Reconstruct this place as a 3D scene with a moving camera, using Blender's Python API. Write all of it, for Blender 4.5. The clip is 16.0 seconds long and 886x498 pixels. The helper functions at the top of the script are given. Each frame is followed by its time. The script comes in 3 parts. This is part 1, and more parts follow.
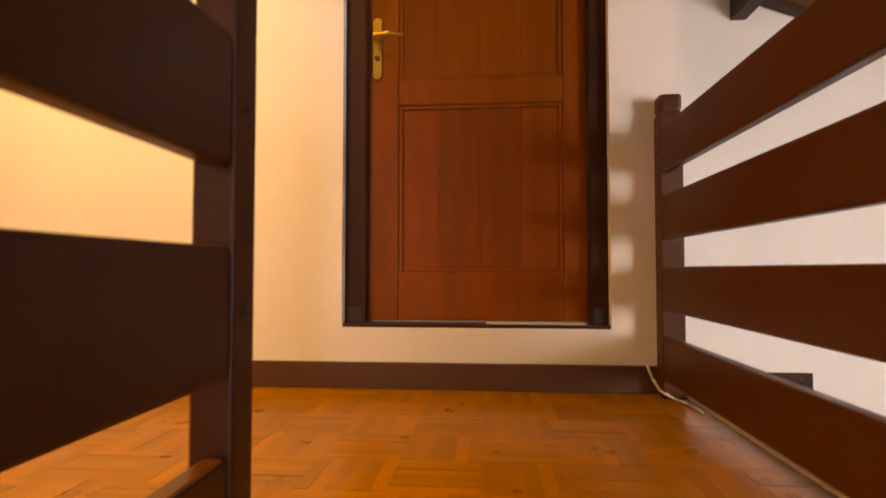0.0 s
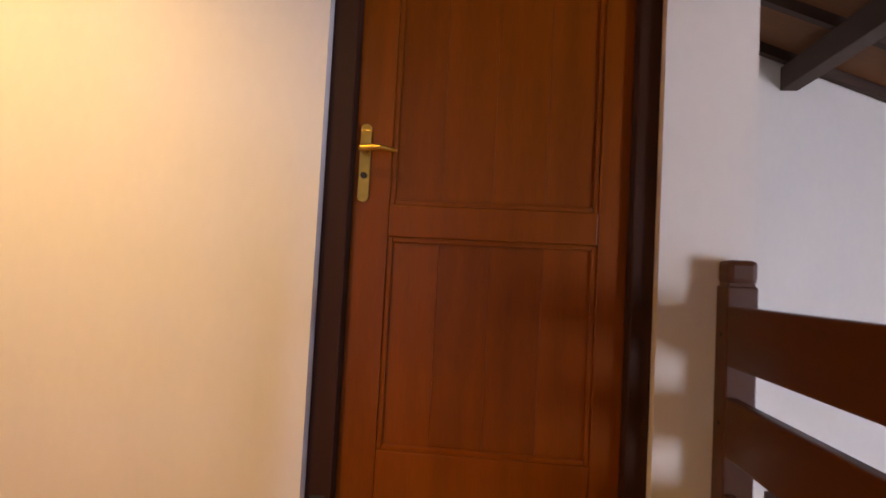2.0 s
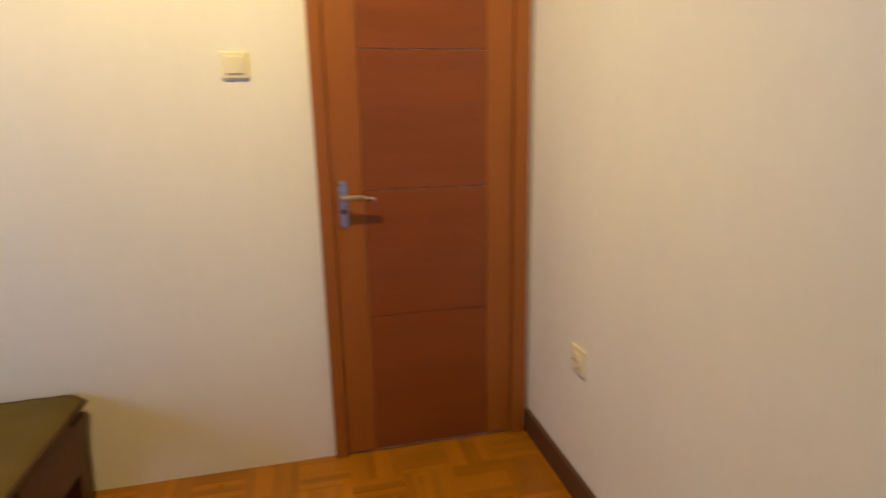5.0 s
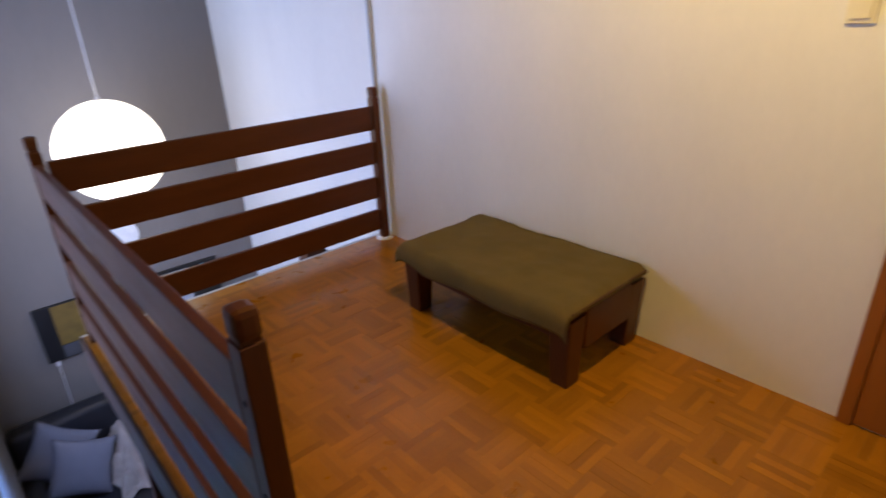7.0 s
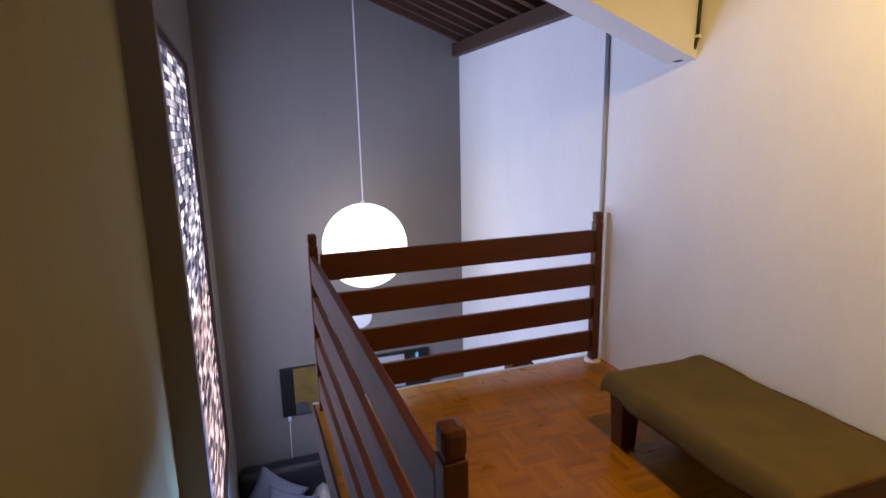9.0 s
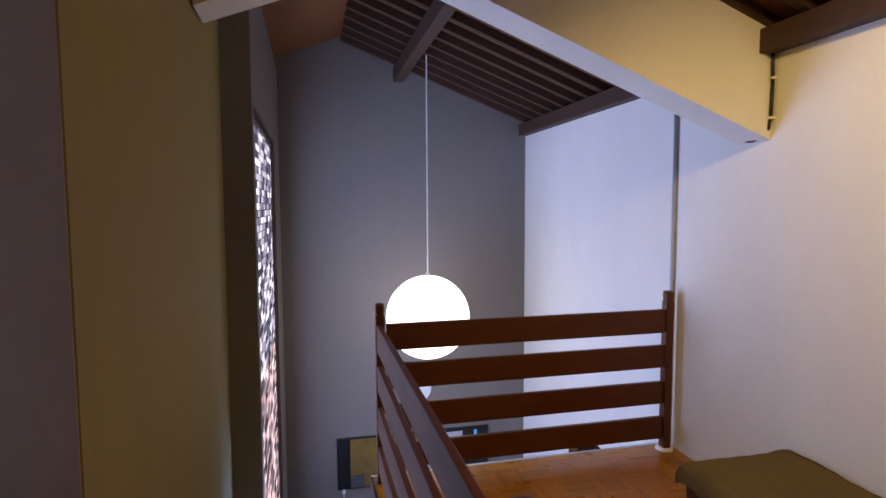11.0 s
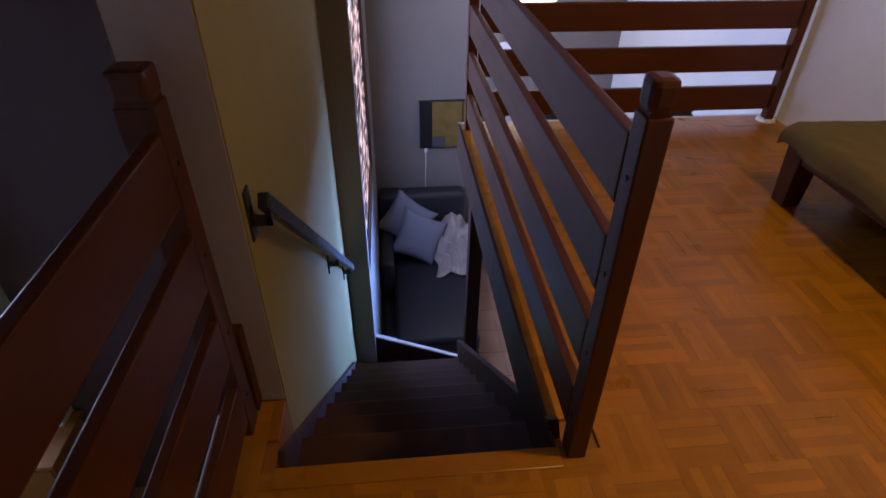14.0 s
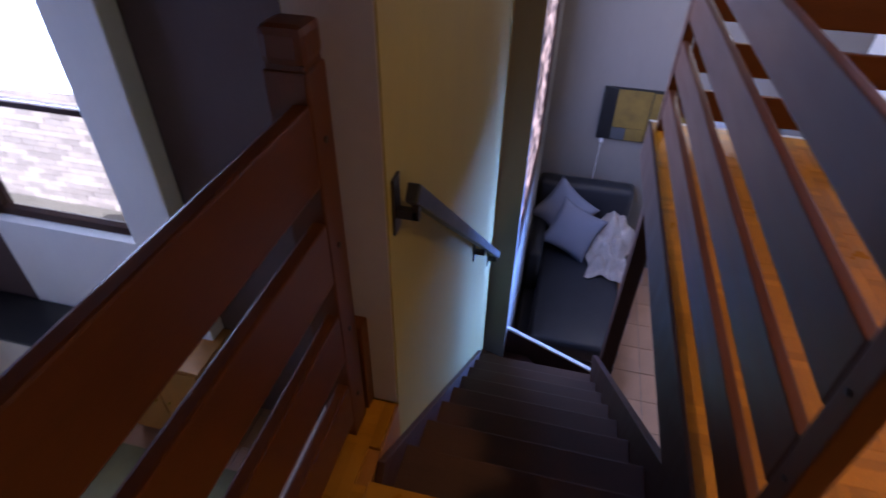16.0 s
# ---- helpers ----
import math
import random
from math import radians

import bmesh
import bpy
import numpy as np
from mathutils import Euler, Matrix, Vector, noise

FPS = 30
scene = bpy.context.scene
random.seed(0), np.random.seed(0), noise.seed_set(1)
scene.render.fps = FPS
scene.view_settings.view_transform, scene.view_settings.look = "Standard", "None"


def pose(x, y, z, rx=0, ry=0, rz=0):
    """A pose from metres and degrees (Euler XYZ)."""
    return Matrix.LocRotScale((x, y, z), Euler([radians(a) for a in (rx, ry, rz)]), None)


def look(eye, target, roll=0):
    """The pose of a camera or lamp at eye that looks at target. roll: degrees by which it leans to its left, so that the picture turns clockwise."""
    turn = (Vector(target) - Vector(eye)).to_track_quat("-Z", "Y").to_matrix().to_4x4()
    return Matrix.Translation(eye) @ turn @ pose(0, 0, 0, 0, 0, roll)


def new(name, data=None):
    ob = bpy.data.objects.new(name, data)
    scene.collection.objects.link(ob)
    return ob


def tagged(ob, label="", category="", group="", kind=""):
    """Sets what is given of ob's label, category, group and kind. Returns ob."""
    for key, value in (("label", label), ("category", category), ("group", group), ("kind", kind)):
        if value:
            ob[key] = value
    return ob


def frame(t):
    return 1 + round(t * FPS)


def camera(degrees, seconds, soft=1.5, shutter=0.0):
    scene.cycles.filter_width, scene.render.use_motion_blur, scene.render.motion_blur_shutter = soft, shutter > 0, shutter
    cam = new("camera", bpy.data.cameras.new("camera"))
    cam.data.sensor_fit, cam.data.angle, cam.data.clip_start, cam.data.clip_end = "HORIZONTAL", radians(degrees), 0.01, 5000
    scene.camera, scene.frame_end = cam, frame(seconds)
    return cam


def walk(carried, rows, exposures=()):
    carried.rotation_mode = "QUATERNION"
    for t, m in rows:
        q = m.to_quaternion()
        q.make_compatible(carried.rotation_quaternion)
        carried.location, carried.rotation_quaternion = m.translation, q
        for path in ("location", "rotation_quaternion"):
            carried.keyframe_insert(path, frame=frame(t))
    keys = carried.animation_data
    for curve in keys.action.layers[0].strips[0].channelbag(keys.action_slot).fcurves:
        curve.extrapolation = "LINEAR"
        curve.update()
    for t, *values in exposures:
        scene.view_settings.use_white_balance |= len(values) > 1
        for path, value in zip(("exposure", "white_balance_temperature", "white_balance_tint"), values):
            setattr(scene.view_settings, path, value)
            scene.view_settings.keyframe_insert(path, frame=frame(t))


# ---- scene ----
cam = camera(77.0, 16.0, 1.5, 0.4)
PATH = [
    (0, (0.045, -1.828, 0.392), (-0.125, 0.165, 0.465), 0.0),
    (0.5, (0.112, -1.729, 0.494), (-0.111, 0.257, 0.625), -0.4),
    (1, (0.123, -1.638, 0.652), (-0.220, 0.337, 0.730), -1.0),
    (1.5, (0.130, -1.550, 0.790), (-0.261, 0.435, 0.855), 0.2),
    (2, (0.030, -1.432, 0.865), (-0.166, 0.563, 0.957), 3.0),
    (2.5, (-0.009, -1.286, 0.980), (-0.219, 0.705, 0.875), 2.8),
    (3, (-0.103, -1.137, 1.065), (-0.262, 0.845, 0.846), 4.2),
    (3.5, (-0.21, -1.085, 1.119), (-0.502, 0.869, 0.805), 4.1),
    (4, (-0.198, -0.881, 1.192), (-1.156, 0.809, 0.717), 0.8),
    (4.2, (-0.184, -0.850, 1.200), (-1.425, 0.620, 0.655), -0.6),
    (4.5, (-0.190, -0.800, 1.225), (-1.700, 0.311, 0.549), -2.9),
    (5, (-0.203, -0.724, 1.153), (-2.1, -0.29, 0.692), -1.1),
    (5.2, (-0.209, -0.734, 1.152), (-2.153, -0.549, 0.719), 0.3),
    (7.3, (0.041, -0.452, 1.38), (-0.977, -1.981, 0.589), -2.7),
    (7.5, (0.041, -0.464, 1.382), (-0.853, -2.084, 0.622), -2.2),
    (8, (0.039, -0.405, 1.398), (-0.676, -2.162, 0.765), -0.6),
    (8.5, (0.054, -0.423, 1.425), (-0.634, -2.225, 0.898), -0.7),
    (9, (0.059, -0.427, 1.444), (-0.594, -2.272, 1.028), -1.2),
    (9.5, (0.073, -0.427, 1.467), (-0.545, -2.307, 1.177), -1.6),
    (9.7, (0.085, -0.436, 1.481), (-0.523, -2.326, 1.239), -1.8),
    (11.8, (0.116, -0.391, 1.424), (-0.254, -2.352, 1.278), -0.1),
    (12, (0.132, -0.409, 1.422), (-0.22, -2.363, 1.183), -0.2),
    (12.5, (0.156, -0.434, 1.362), (-0.144, -2.342, 0.844), 0.1),
    (13, (0.164, -0.45, 1.299), (-0.081, -2.266, 0.499), 0.4),
    (13.5, (0.172, -0.447, 1.255), (-0.028, -2.147, 0.222), 0.5),
    (14, (0.178, -0.443, 1.226), (0.014, -2.058, 0.058), 0.7),
    (14.5, (0.173, -0.452, 1.211), (0.054, -2.032, -0.01), 0.5),
    (15, (0.149, -0.472, 1.199), (0.096, -2.043, -0.037), 0.2),
    (15.5, (0.144, -0.528, 1.192), (0.246, -2.107, -0.031), 0.7),
    (16, (0.210, -0.675, 1.168), (0.558, -2.198, -0.080), 1.2),
]
walk(cam, [(t, look(e, g, r)) for t, e, g, r in PATH], exposures=[
    (0, 1.48, 16500, 22), (0.5, 1.42, 14500, 20), (1.5, 1.22, 10200, 19), (2.5, 0.92, 8000, 18), (4, 0.68, 6500, 10), (5, 0.58, 6400, 6), (7.5, 0.4, 6700, 12),
    (9, 0.32, 6900, 14), (12, 0.15, 6500, 16), (12.5, 0.15, 6200, 16), (13.5, 0.05, 6300, 18), (14.5, 0.16, 6700, 22), (15.5, 0.38, 6500, 20), (16, 0.5, 6100, 20)])

# ---------- light ----------
world = bpy.data.worlds.new("sky")
scene.world = world
world.use_nodes = True
wn = world.node_tree
sky = wn.nodes.new("ShaderNodeTexSky")
sky.sky_type = "NISHITA"
sky.sun_disc = False
sky.sun_elevation = radians(62)
sky.sun_rotation = radians(-14)
wn.nodes["Background"].inputs["Strength"].default_value = 0.12
wn.links.new(sky.outputs["Color"], wn.nodes["Background"].inputs["Color"])


def lamp(name, kind, energy, colour, place, **more):
    data = bpy.data.lights.new(name, kind)
    data.energy, data.color = energy, colour
    ob = new(name, data)
    ob.matrix_world = place
    if "size" in more:
        data.shape, data.size, data.size_y = "RECTANGLE", more["size"][0], more["size"][1]
    if "radius" in more:
        data.shadow_soft_size = more["radius"]
    if "angle" in more:
        data.angle = more["angle"]
    return ob


SUN = lamp("sun", "SUN", 5.0, (1.0, 0.95, 0.90), look((2.2, 0, 6), (3.2, -3.0, 0)), angle=radians(0.6))
# warm reflector lamp of the landing, close under the roof, turned to the west wall
WARM = lamp("landing_light", "SPOT", 84, (1.0, 0.72, 0.25), look((-0.92, -1.08, 2.48), (-1.82, -1.30, 1.0)), radius=0.06)
WARM.data.spot_size, WARM.data.spot_blend = radians(160), 0.8
# daylight that comes in by the tall window and by the windows of the side room
DAY1 = lamp("tall_window_daylight", "AREA", 148, (0.37, 0.52, 1.0), look((0.56, -4.05, 0.45), (-1.0, -4.05, 0.40)), size=(1.7, 3.2))
DAY2 = lamp("side_window_daylight", "AREA", 44, (0.55, 0.68, 1.0), look((3.35, -3.15, 0.48), (3.0, 0, 0.2)), size=(1.06, 1.40))
DAY3 = lamp("lower_window_daylight", "AREA", 32, (0.15, 0.34, 1.0), look((-2.06, -4.35, -1.55), (0.5, -3.22, -0.95)), size=(1.2, 1.0))
DAY3.data.spread = radians(42)
DAY4 = lamp("east_window_daylight", "AREA", 20, (0.28, 0.45, 1.0), look((4.70, -1.7, 0.1), (1.0, -1.1, -0.2)), size=(1.5, 1.5))
GLOBE_GLOW = 2.2

# ---------- materials ----------


def material(name, base, rough=0.6, metal=0.0, scale=8.0, vary=0.15, bump=0.15, fine=60.0, stretch=(1, 1, 1), spec=0.5, second=None, per_piece=0.0):
    """A surface with tone changing at two scales and fine relief."""
    mat = bpy.data.materials.new(name)
    mat.use_nodes = True
    nt = mat.node_tree
    b = nt.nodes["Principled BSDF"]
    b.inputs["Metallic"].default_value = metal
    b.inputs["Specular IOR Level"].default_value = spec
    co = nt.nodes.new("ShaderNodeTexCoord")
    mp = nt.nodes.new("ShaderNodeMapping")
    mp.inputs["Scale"].default_value = stretch
    nt.links.new(co.outputs["Object"], mp.inputs["Vector"])
    n1 = nt.nodes.new("ShaderNodeTexNoise")
    n1.inputs["Scale"].default_value, n1.inputs["Detail"].default_value = scale, 5
    n2 = nt.nodes.new("ShaderNodeTexNoise")
    n2.inputs["Scale"].default_value, n2.inputs["Detail"].default_value = fine, 3
    for n in (n1, n2):
        nt.links.new(mp.outputs["Vector"], n.inputs["Vector"])
    ramp = nt.nodes.new("ShaderNodeMix")
    ramp.data_type = "RGBA"
    other = second or tuple(c * (1 - 2.2 * vary) for c in base)
    ramp.inputs["A"].default_value = (*other, 1)
    ramp.inputs["B"].default_value = (*(min(1, c * (1 + vary)) for c in base), 1)
    add = nt.nodes.new("ShaderNodeMath")
    add.operation = "MULTIPLY_ADD"
    add.inputs[1].default_value = 0.35
    nt.links.new(n2.outputs["Fac"], add.inputs[0])
    scl = nt.nodes.new("ShaderNodeMath")
    scl.operation = "MULTIPLY"
    scl.inputs[1].default_value = 0.75
    nt.links.new(n1.outputs["Fac"], scl.inputs[0])
    nt.links.new(scl.outputs[0], add.inputs[2])
    nt.links.new(add.outputs[0], ramp.inputs["Factor"])
    out = ramp.outputs["Result"]
    if per_piece:
        info = nt.nodes.new("ShaderNodeObjectInfo")
        geo = nt.nodes.new("ShaderNodeNewGeometry")
        sm = nt.nodes.new("ShaderNodeMath")
        sm.operation = "ADD"
        nt.links.new(info.outputs["Random"], sm.inputs[0])
        nt.links.new(geo.outputs["Random Per Island"], sm.inputs[1])
        fr = nt.nodes.new("ShaderNodeMath")
        fr.operation = "FRACT"
        nt.links.new(sm.outputs[0], fr.inputs[0])
        mr = nt.nodes.new("ShaderNodeMapRange")
        mr.inputs["To Min"].default_value, mr.inputs["To Max"].default_value = 1 - per_piece, 1 + per_piece
        nt.links.new(fr.outputs[0], mr.inputs["Value"])
        hsv = nt.nodes.new("ShaderNodeHueSaturation")
        nt.links.new(mr.outputs["Result"], hsv.inputs["Value"])
        nt.links.new(out, hsv.inputs["Color"])
        out = hsv.outputs["Color"]
    nt.links.new(out, b.inputs["Base Color"])
    rr = nt.nodes.new("ShaderNodeMapRange")
    rr.inputs["To Min"].default_value, rr.inputs["To Max"].default_value = max(0.03, rough - 0.1), min(1, rough + 0.12)
    nt.links.new(n1.outputs["Fac"], rr.inputs["Value"])
    nt.links.new(rr.outputs["Result"], b.inputs["Roughness"])
    if bump:
        bp = nt.nodes.new("ShaderNodeBump")
        bp.inputs["Strength"].default_value, bp.inputs["Distance"].default_value = bump, 0.004
        nt.links.new(add.outputs[0], bp.inputs["Height"])
        nt.links.new(bp.outputs["Normal"], b.inputs["Normal"])
    return mat


M_WHITE = material("white_plaster", (0.80, 0.76, 0.68), 0.75, scale=3.0, vary=0.05, bump=0.35, fine=32, stretch=(1.2, 1.2, 0.6))
M_GREY = material("grey_plaster", (0.195, 0.170, 0.148), 0.8, scale=3.5, vary=0.09, bump=0.35, fine=34, stretch=(1.4, 1.4, 0.4))
# cream plaster coloured dark ochre to stand for the dim warm light on it
M_STAIRWALL = material("dim_warm_plaster", (0.32, 0.25, 0.075), 0.8, scale=3.0, vary=0.10, bump=0.5, fine=30, stretch=(1.4, 1.4, 0.4))
# paler grey-lilac copy for the wall's end face, which catches more light
M_END = material("lit_end_plaster", (0.40, 0.36, 0.34), 0.8, scale=3.0, vary=0.08, bump=0.4, fine=30)
# plaster with the side room's shade put into its dark brown colour
M_SHADE = material("shade_brown_plaster", (0.095, 0.055, 0.045), 0.8, scale=2.5, vary=0.1, bump=0.3, fine=35)
M_LIGHTWOOD = material("orange_cabinet_wood", (0.42, 0.17, 0.03), 0.4, scale=3, vary=0.15, bump=0.05, fine=28, stretch=(6, 6, 0.8))
M_MAT = material("olive_floor_mat", (0.17, 0.14, 0.06), 0.95, scale=8, vary=0.15, bump=0.5, fine=160)
M_CONC = material("painted_concrete", (0.76, 0.73, 0.66), 0.75, scale=3, vary=0.05, bump=0.25, fine=40)
M_DOOR = material("varnished_red_wood", (0.25, 0.055, 0.002), 0.36, spec=0.3, per_piece=0.1, scale=3.0, vary=0.25, bump=0.08, fine=28, stretch=(7, 7, 0.7))
M_DOOR2 = material("varnished_orange_wood", (0.31, 0.092, 0.008), 0.42, scale=3.0, vary=0.16, bump=0.05, fine=28, stretch=(7, 7, 0.7))
M_DOOR2P = material("varnished_brown_veneer", (0.225, 0.052, 0.005), 0.42, scale=3.0, vary=0.16, bump=0.05, fine=28, stretch=(6, 0.8, 6))
M_FRAME = material("dark_stained_wood", (0.048, 0.017, 0.009), 0.5, spec=0.2, scale=4.0, vary=0.2, bump=0.1, fine=30, stretch=(6, 6, 0.8))
M_RAIL = material("brown_varnished_rail_wood", (0.088, 0.025, 0.007), 0.34, scale=3.0, vary=0.2, bump=0.06, fine=30, stretch=(1.2, 1.2, 6), spec=0.26)
M_POST = material("brown_varnished_post_wood", (0.088, 0.026, 0.007), 0.38, spec=0.28, scale=3.0, vary=0.2, bump=0.06, fine=30, stretch=(6, 6, 0.8))
M_PARQ = material("golden_teak_parquet", (0.365, 0.137, 0.0055), 0.30, scale=4.0, vary=0.18, bump=0.06, fine=40, stretch=(2, 2, 2), per_piece=0.21, spec=0.35)
M_PARQ_BASE = material("parquet_bed", (0.28, 0.10, 0.012), 0.6)
M_BASE = material("brown_skirting", (0.10, 0.042, 0.02), 0.45, scale=4, vary=0.2, stretch=(0.8, 0.8, 5))
M_TREAD = material("worn_stair_wood", (0.062, 0.020, 0.013), 0.5, scale=4, vary=0.3, stretch=(1, 5, 5))
M_ROOFB = material("roof_boards", (0.20, 0.070, 0.018), 0.65, scale=4, vary=0.25, bump=0.15, fine=30, stretch=(0.8, 6, 0.8))
M_RAFT = material("dark_roof_timber", (0.06, 0.026, 0.012), 0.65, scale=4, vary=0.25, bump=0.15, fine=30, stretch=(0.8, 5, 5))
M_BRASS = material("worn_brass", (0.52, 0.34, 0.09), 0.32, metal=1.0, scale=12, vary=0.15, bump=0.03)
M_CHROME = material("satin_steel", (0.7, 0.68, 0.64), 0.28, metal=1.0, scale=12, vary=0.08, bump=0.02)
M_IRON = material("black_painted_steel", (0.022, 0.02, 0.02), 0.42, scale=12, vary=0.2, bump=0.05)
M_CLOTH = material("olive_brown_cloth", (0.26, 0.18, 0.055), 0.92, scale=6, vary=0.22, bump=0.5, fine=240)
M_SOFA = material("black_leather", (0.022, 0.022, 0.027), 0.38, scale=9, vary=0.25, bump=0.25, fine=90)
M_PILLOW = material("grey_pillow_cotton", (0.19, 0.195, 0.25), 0.9, scale=6, vary=0.08, bump=0.3, fine=160)
M_TOWEL = material("cream_printed_blanket", (0.80, 0.75, 0.70), 0.95, scale=9, vary=0.1, bump=0.5, fine=120, second=(0.40, 0.28, 0.24))
M_PLASTIC = material("ivory_plastic", (0.78, 0.70, 0.50), 0.4, scale=8, vary=0.04, bump=0.02)
M_GREYPIPE = material("grey_conduit_plastic", (0.36, 0.36, 0.36), 0.5, scale=8, vary=0.06, bump=0.02)
M_CABLE = material("black_cable", (0.025, 0.024, 0.022), 0.5)
M_TILE = material("terracotta_tile", (0.46, 0.24, 0.13), 0.45, scale=6, vary=0.15, bump=0.1, per_piece=0.1)
M_GROUT = material("tile_grout", (0.25, 0.2, 0.16), 0.9)
M_BRICK = material("whitewashed_brick", (0.86, 0.77, 0.76), 0.85, scale=8, vary=0.14, bump=0.5, fine=50, per_piece=0.25)
M_MORTAR = material("mortar", (0.56, 0.48, 0.47), 0.95)
M_GROUND = material("courtyard_ground", (0.22, 0.21, 0.19), 0.95, scale=3)
M_CORD = material("white_cord", (0.75, 0.73, 0.7), 0.6)
M_BLACK = material("black_lacquer", (0.012, 0.011, 0.011), 0.35)
M_YELLOW = material("yellow_painted_panel", (0.20, 0.12, 0.02), 0.6, scale=7, vary=0.35, bump=0.05, fine=20)
M_DGREY = material("dark_grey_panel", (0.07, 0.07, 0.075), 0.6, scale=8, vary=0.2)
M_LGREY = material("pale_grey_panel", (0.45, 0.45, 0.46), 0.6, scale=8, vary=0.1)
M_CYAN = material("light_blue_panel", (0.10, 0.55, 0.80), 0.5, scale=8, vary=0.1)
M_PALE = material("pale_edge_paint", (0.68, 0.62, 0.50), 0.7, scale=5, vary=0.12)
M_CERAMIC = material("white_ceramic", (0.78, 0.77, 0.76), 0.25, scale=8, vary=0.04, bump=0.0)


def glass(name, rough, bump):
    mat = bpy.data.materials.new(name)
    mat.use_nodes = True
    nt = mat.node_tree
    b = nt.nodes["Principled BSDF"]
    b.inputs["Base Color"].default_value = (0.93, 0.96, 1, 1)
    b.inputs["Roughness"].default_value = rough
    b.inputs["Transmission Weight"].default_value = 1
    b.inputs["IOR"].default_value = 1.45
    if bump:
        co = nt.nodes.new("ShaderNodeTexCoord")
        n = nt.nodes.new("ShaderNodeTexVoronoi")
        n.inputs["Scale"].default_value = 48
        bp = nt.nodes.new("ShaderNodeBump")
        bp.inputs["Strength"].default_value, bp.inputs["Distance"].default_value = bump, 0.015
        nt.links.new(co.outputs["Object"], n.inputs["Vector"])
        nt.links.new(n.outputs["Distance"], bp.inputs["Height"])
        nt.links.new(bp.outputs["Normal"], b.inputs["Normal"])
    return mat


def obscure(name, light, dark):
    """Frosted mosaic glass: small cells that let through more or less daylight."""
    mat = bpy.data.materials.new(name)
    mat.use_nodes = True
    nt = mat.node_tree
    b = nt.nodes["Principled BSDF"]
    b.inputs["Base Color"].default_value = (0.05, 0.05, 0.055, 1)
    b.inputs["Roughness"].default_value = 0.12
    co = nt.nodes.new("ShaderNodeTexCoord")
    sep = nt.nodes.new("ShaderNodeSeparateXYZ")
    com = nt.nodes.new("ShaderNodeCombineXYZ")
    nt.links.new(co.outputs["Object"], sep.inputs[0])
    nt.links.new(sep.outputs["Y"], com.inputs["X"])
    nt.links.new(sep.outputs["Z"], com.inputs["Y"])
    mosaic = nt.nodes.new("ShaderNodeTexBrick")
    mosaic.inputs["Scale"].default_value = 1.0
    mosaic.inputs["Brick Width"].default_value, mosaic.inputs["Row Height"].default_value = 0.12, 0.042
    mosaic.inputs["Mortar Size"].default_value = 0.002
    mosaic.inputs["Color1"].default_value = (*light, 1)
    mosaic.inputs["Color2"].default_value = (*dark, 1)
    mosaic.inputs["Mortar"].default_value = (*dark, 1)
    nt.links.new(com.outputs[0], mosaic.inputs["Vector"])
    spread = nt.nodes.new("ShaderNodeGamma")
    spread.inputs["Gamma"].default_value = 2.4
    nt.links.new(mosaic.outputs["Color"], spread.inputs["Color"])
    tr = nt.nodes.new("ShaderNodeBsdfTranslucent")
    nt.links.new(spread.outputs["Color"], tr.inputs["Color"])
    grain = nt.nodes.new("ShaderNodeTexNoise")
    grain.inputs["Scale"].default_value = 60
    bp = nt.nodes.new("ShaderNodeBump")
    bp.inputs["Strength"].default_value, bp.inputs["Distance"].default_value = 0.5, 0.01
    nt.links.new(co.outputs["Object"], grain.inputs["Vector"])
    nt.links.new(grain.outputs["Fac"], bp.inputs["Height"])
    nt.links.new(bp.outputs["Normal"], b.inputs["Normal"])
    both = nt.nodes.new("ShaderNodeMixShader")
    both.inputs["Fac"].default_value = 0.75
    nt.links.new(b.outputs[0], both.inputs[1])
    nt.links.new(tr.outputs[0], both.inputs[2])
    nt.links.new(both.outputs[0], nt.nodes["Material Output"].inputs["Surface"])
    return mat


M_OBSC = obscure("patterned_glass", (1.0, 0.92, 0.82), (0.18, 0.15, 0.15))
# lower pane: brown tint stands in for the brick wall seen beyond it
M_OBSC_LOW = obscure("patterned_brick_view_glass", (1.0, 0.86, 0.74), (0.17, 0.13, 0.11))
M_CLEAR = glass("window_glass", 0.03, 0)


def glow(name, colour, strength):
    mat = bpy.data.materials.new(name)
    mat.use_nodes = True
    b = mat.node_tree.nodes["Principled BSDF"]
    b.inputs["Base Color"].default_value = (0.8, 0.78, 0.72, 1)
    b.inputs["Emission Color"].default_value = (*colour, 1)
    b.inputs["Emission Strength"].default_value = strength
    return mat


M_GLOBE = glow("lit_opal_globe", (1.0, 0.93, 0.82), GLOBE_GLOW)

# ---------- mesh helpers ----------


def box(bm, x0, x1, y0, y1, z0, z1, bevel=0.0):
    c = Matrix.Translation(((x0 + x1) / 2, (y0 + y1) / 2, (z0 + z1) / 2)) @ Matrix.Diagonal((abs(x1 - x0), abs(y1 - y0), abs(z1 - z0), 1))
    made = bmesh.ops.create_cube(bm, size=1, matrix=c)["verts"]
    if bevel:
        edges = list({e for v in made for e in v.link_edges})
        bmesh.ops.bevel(bm, geom=edges, offset=bevel, segments=2, profile=0.6, affect="EDGES")
    return bm


def boxes(*sets, bevel=0.0):
    bm = bmesh.new()
    for s in sets:
        box(bm, *s, bevel=bevel)
    return bm


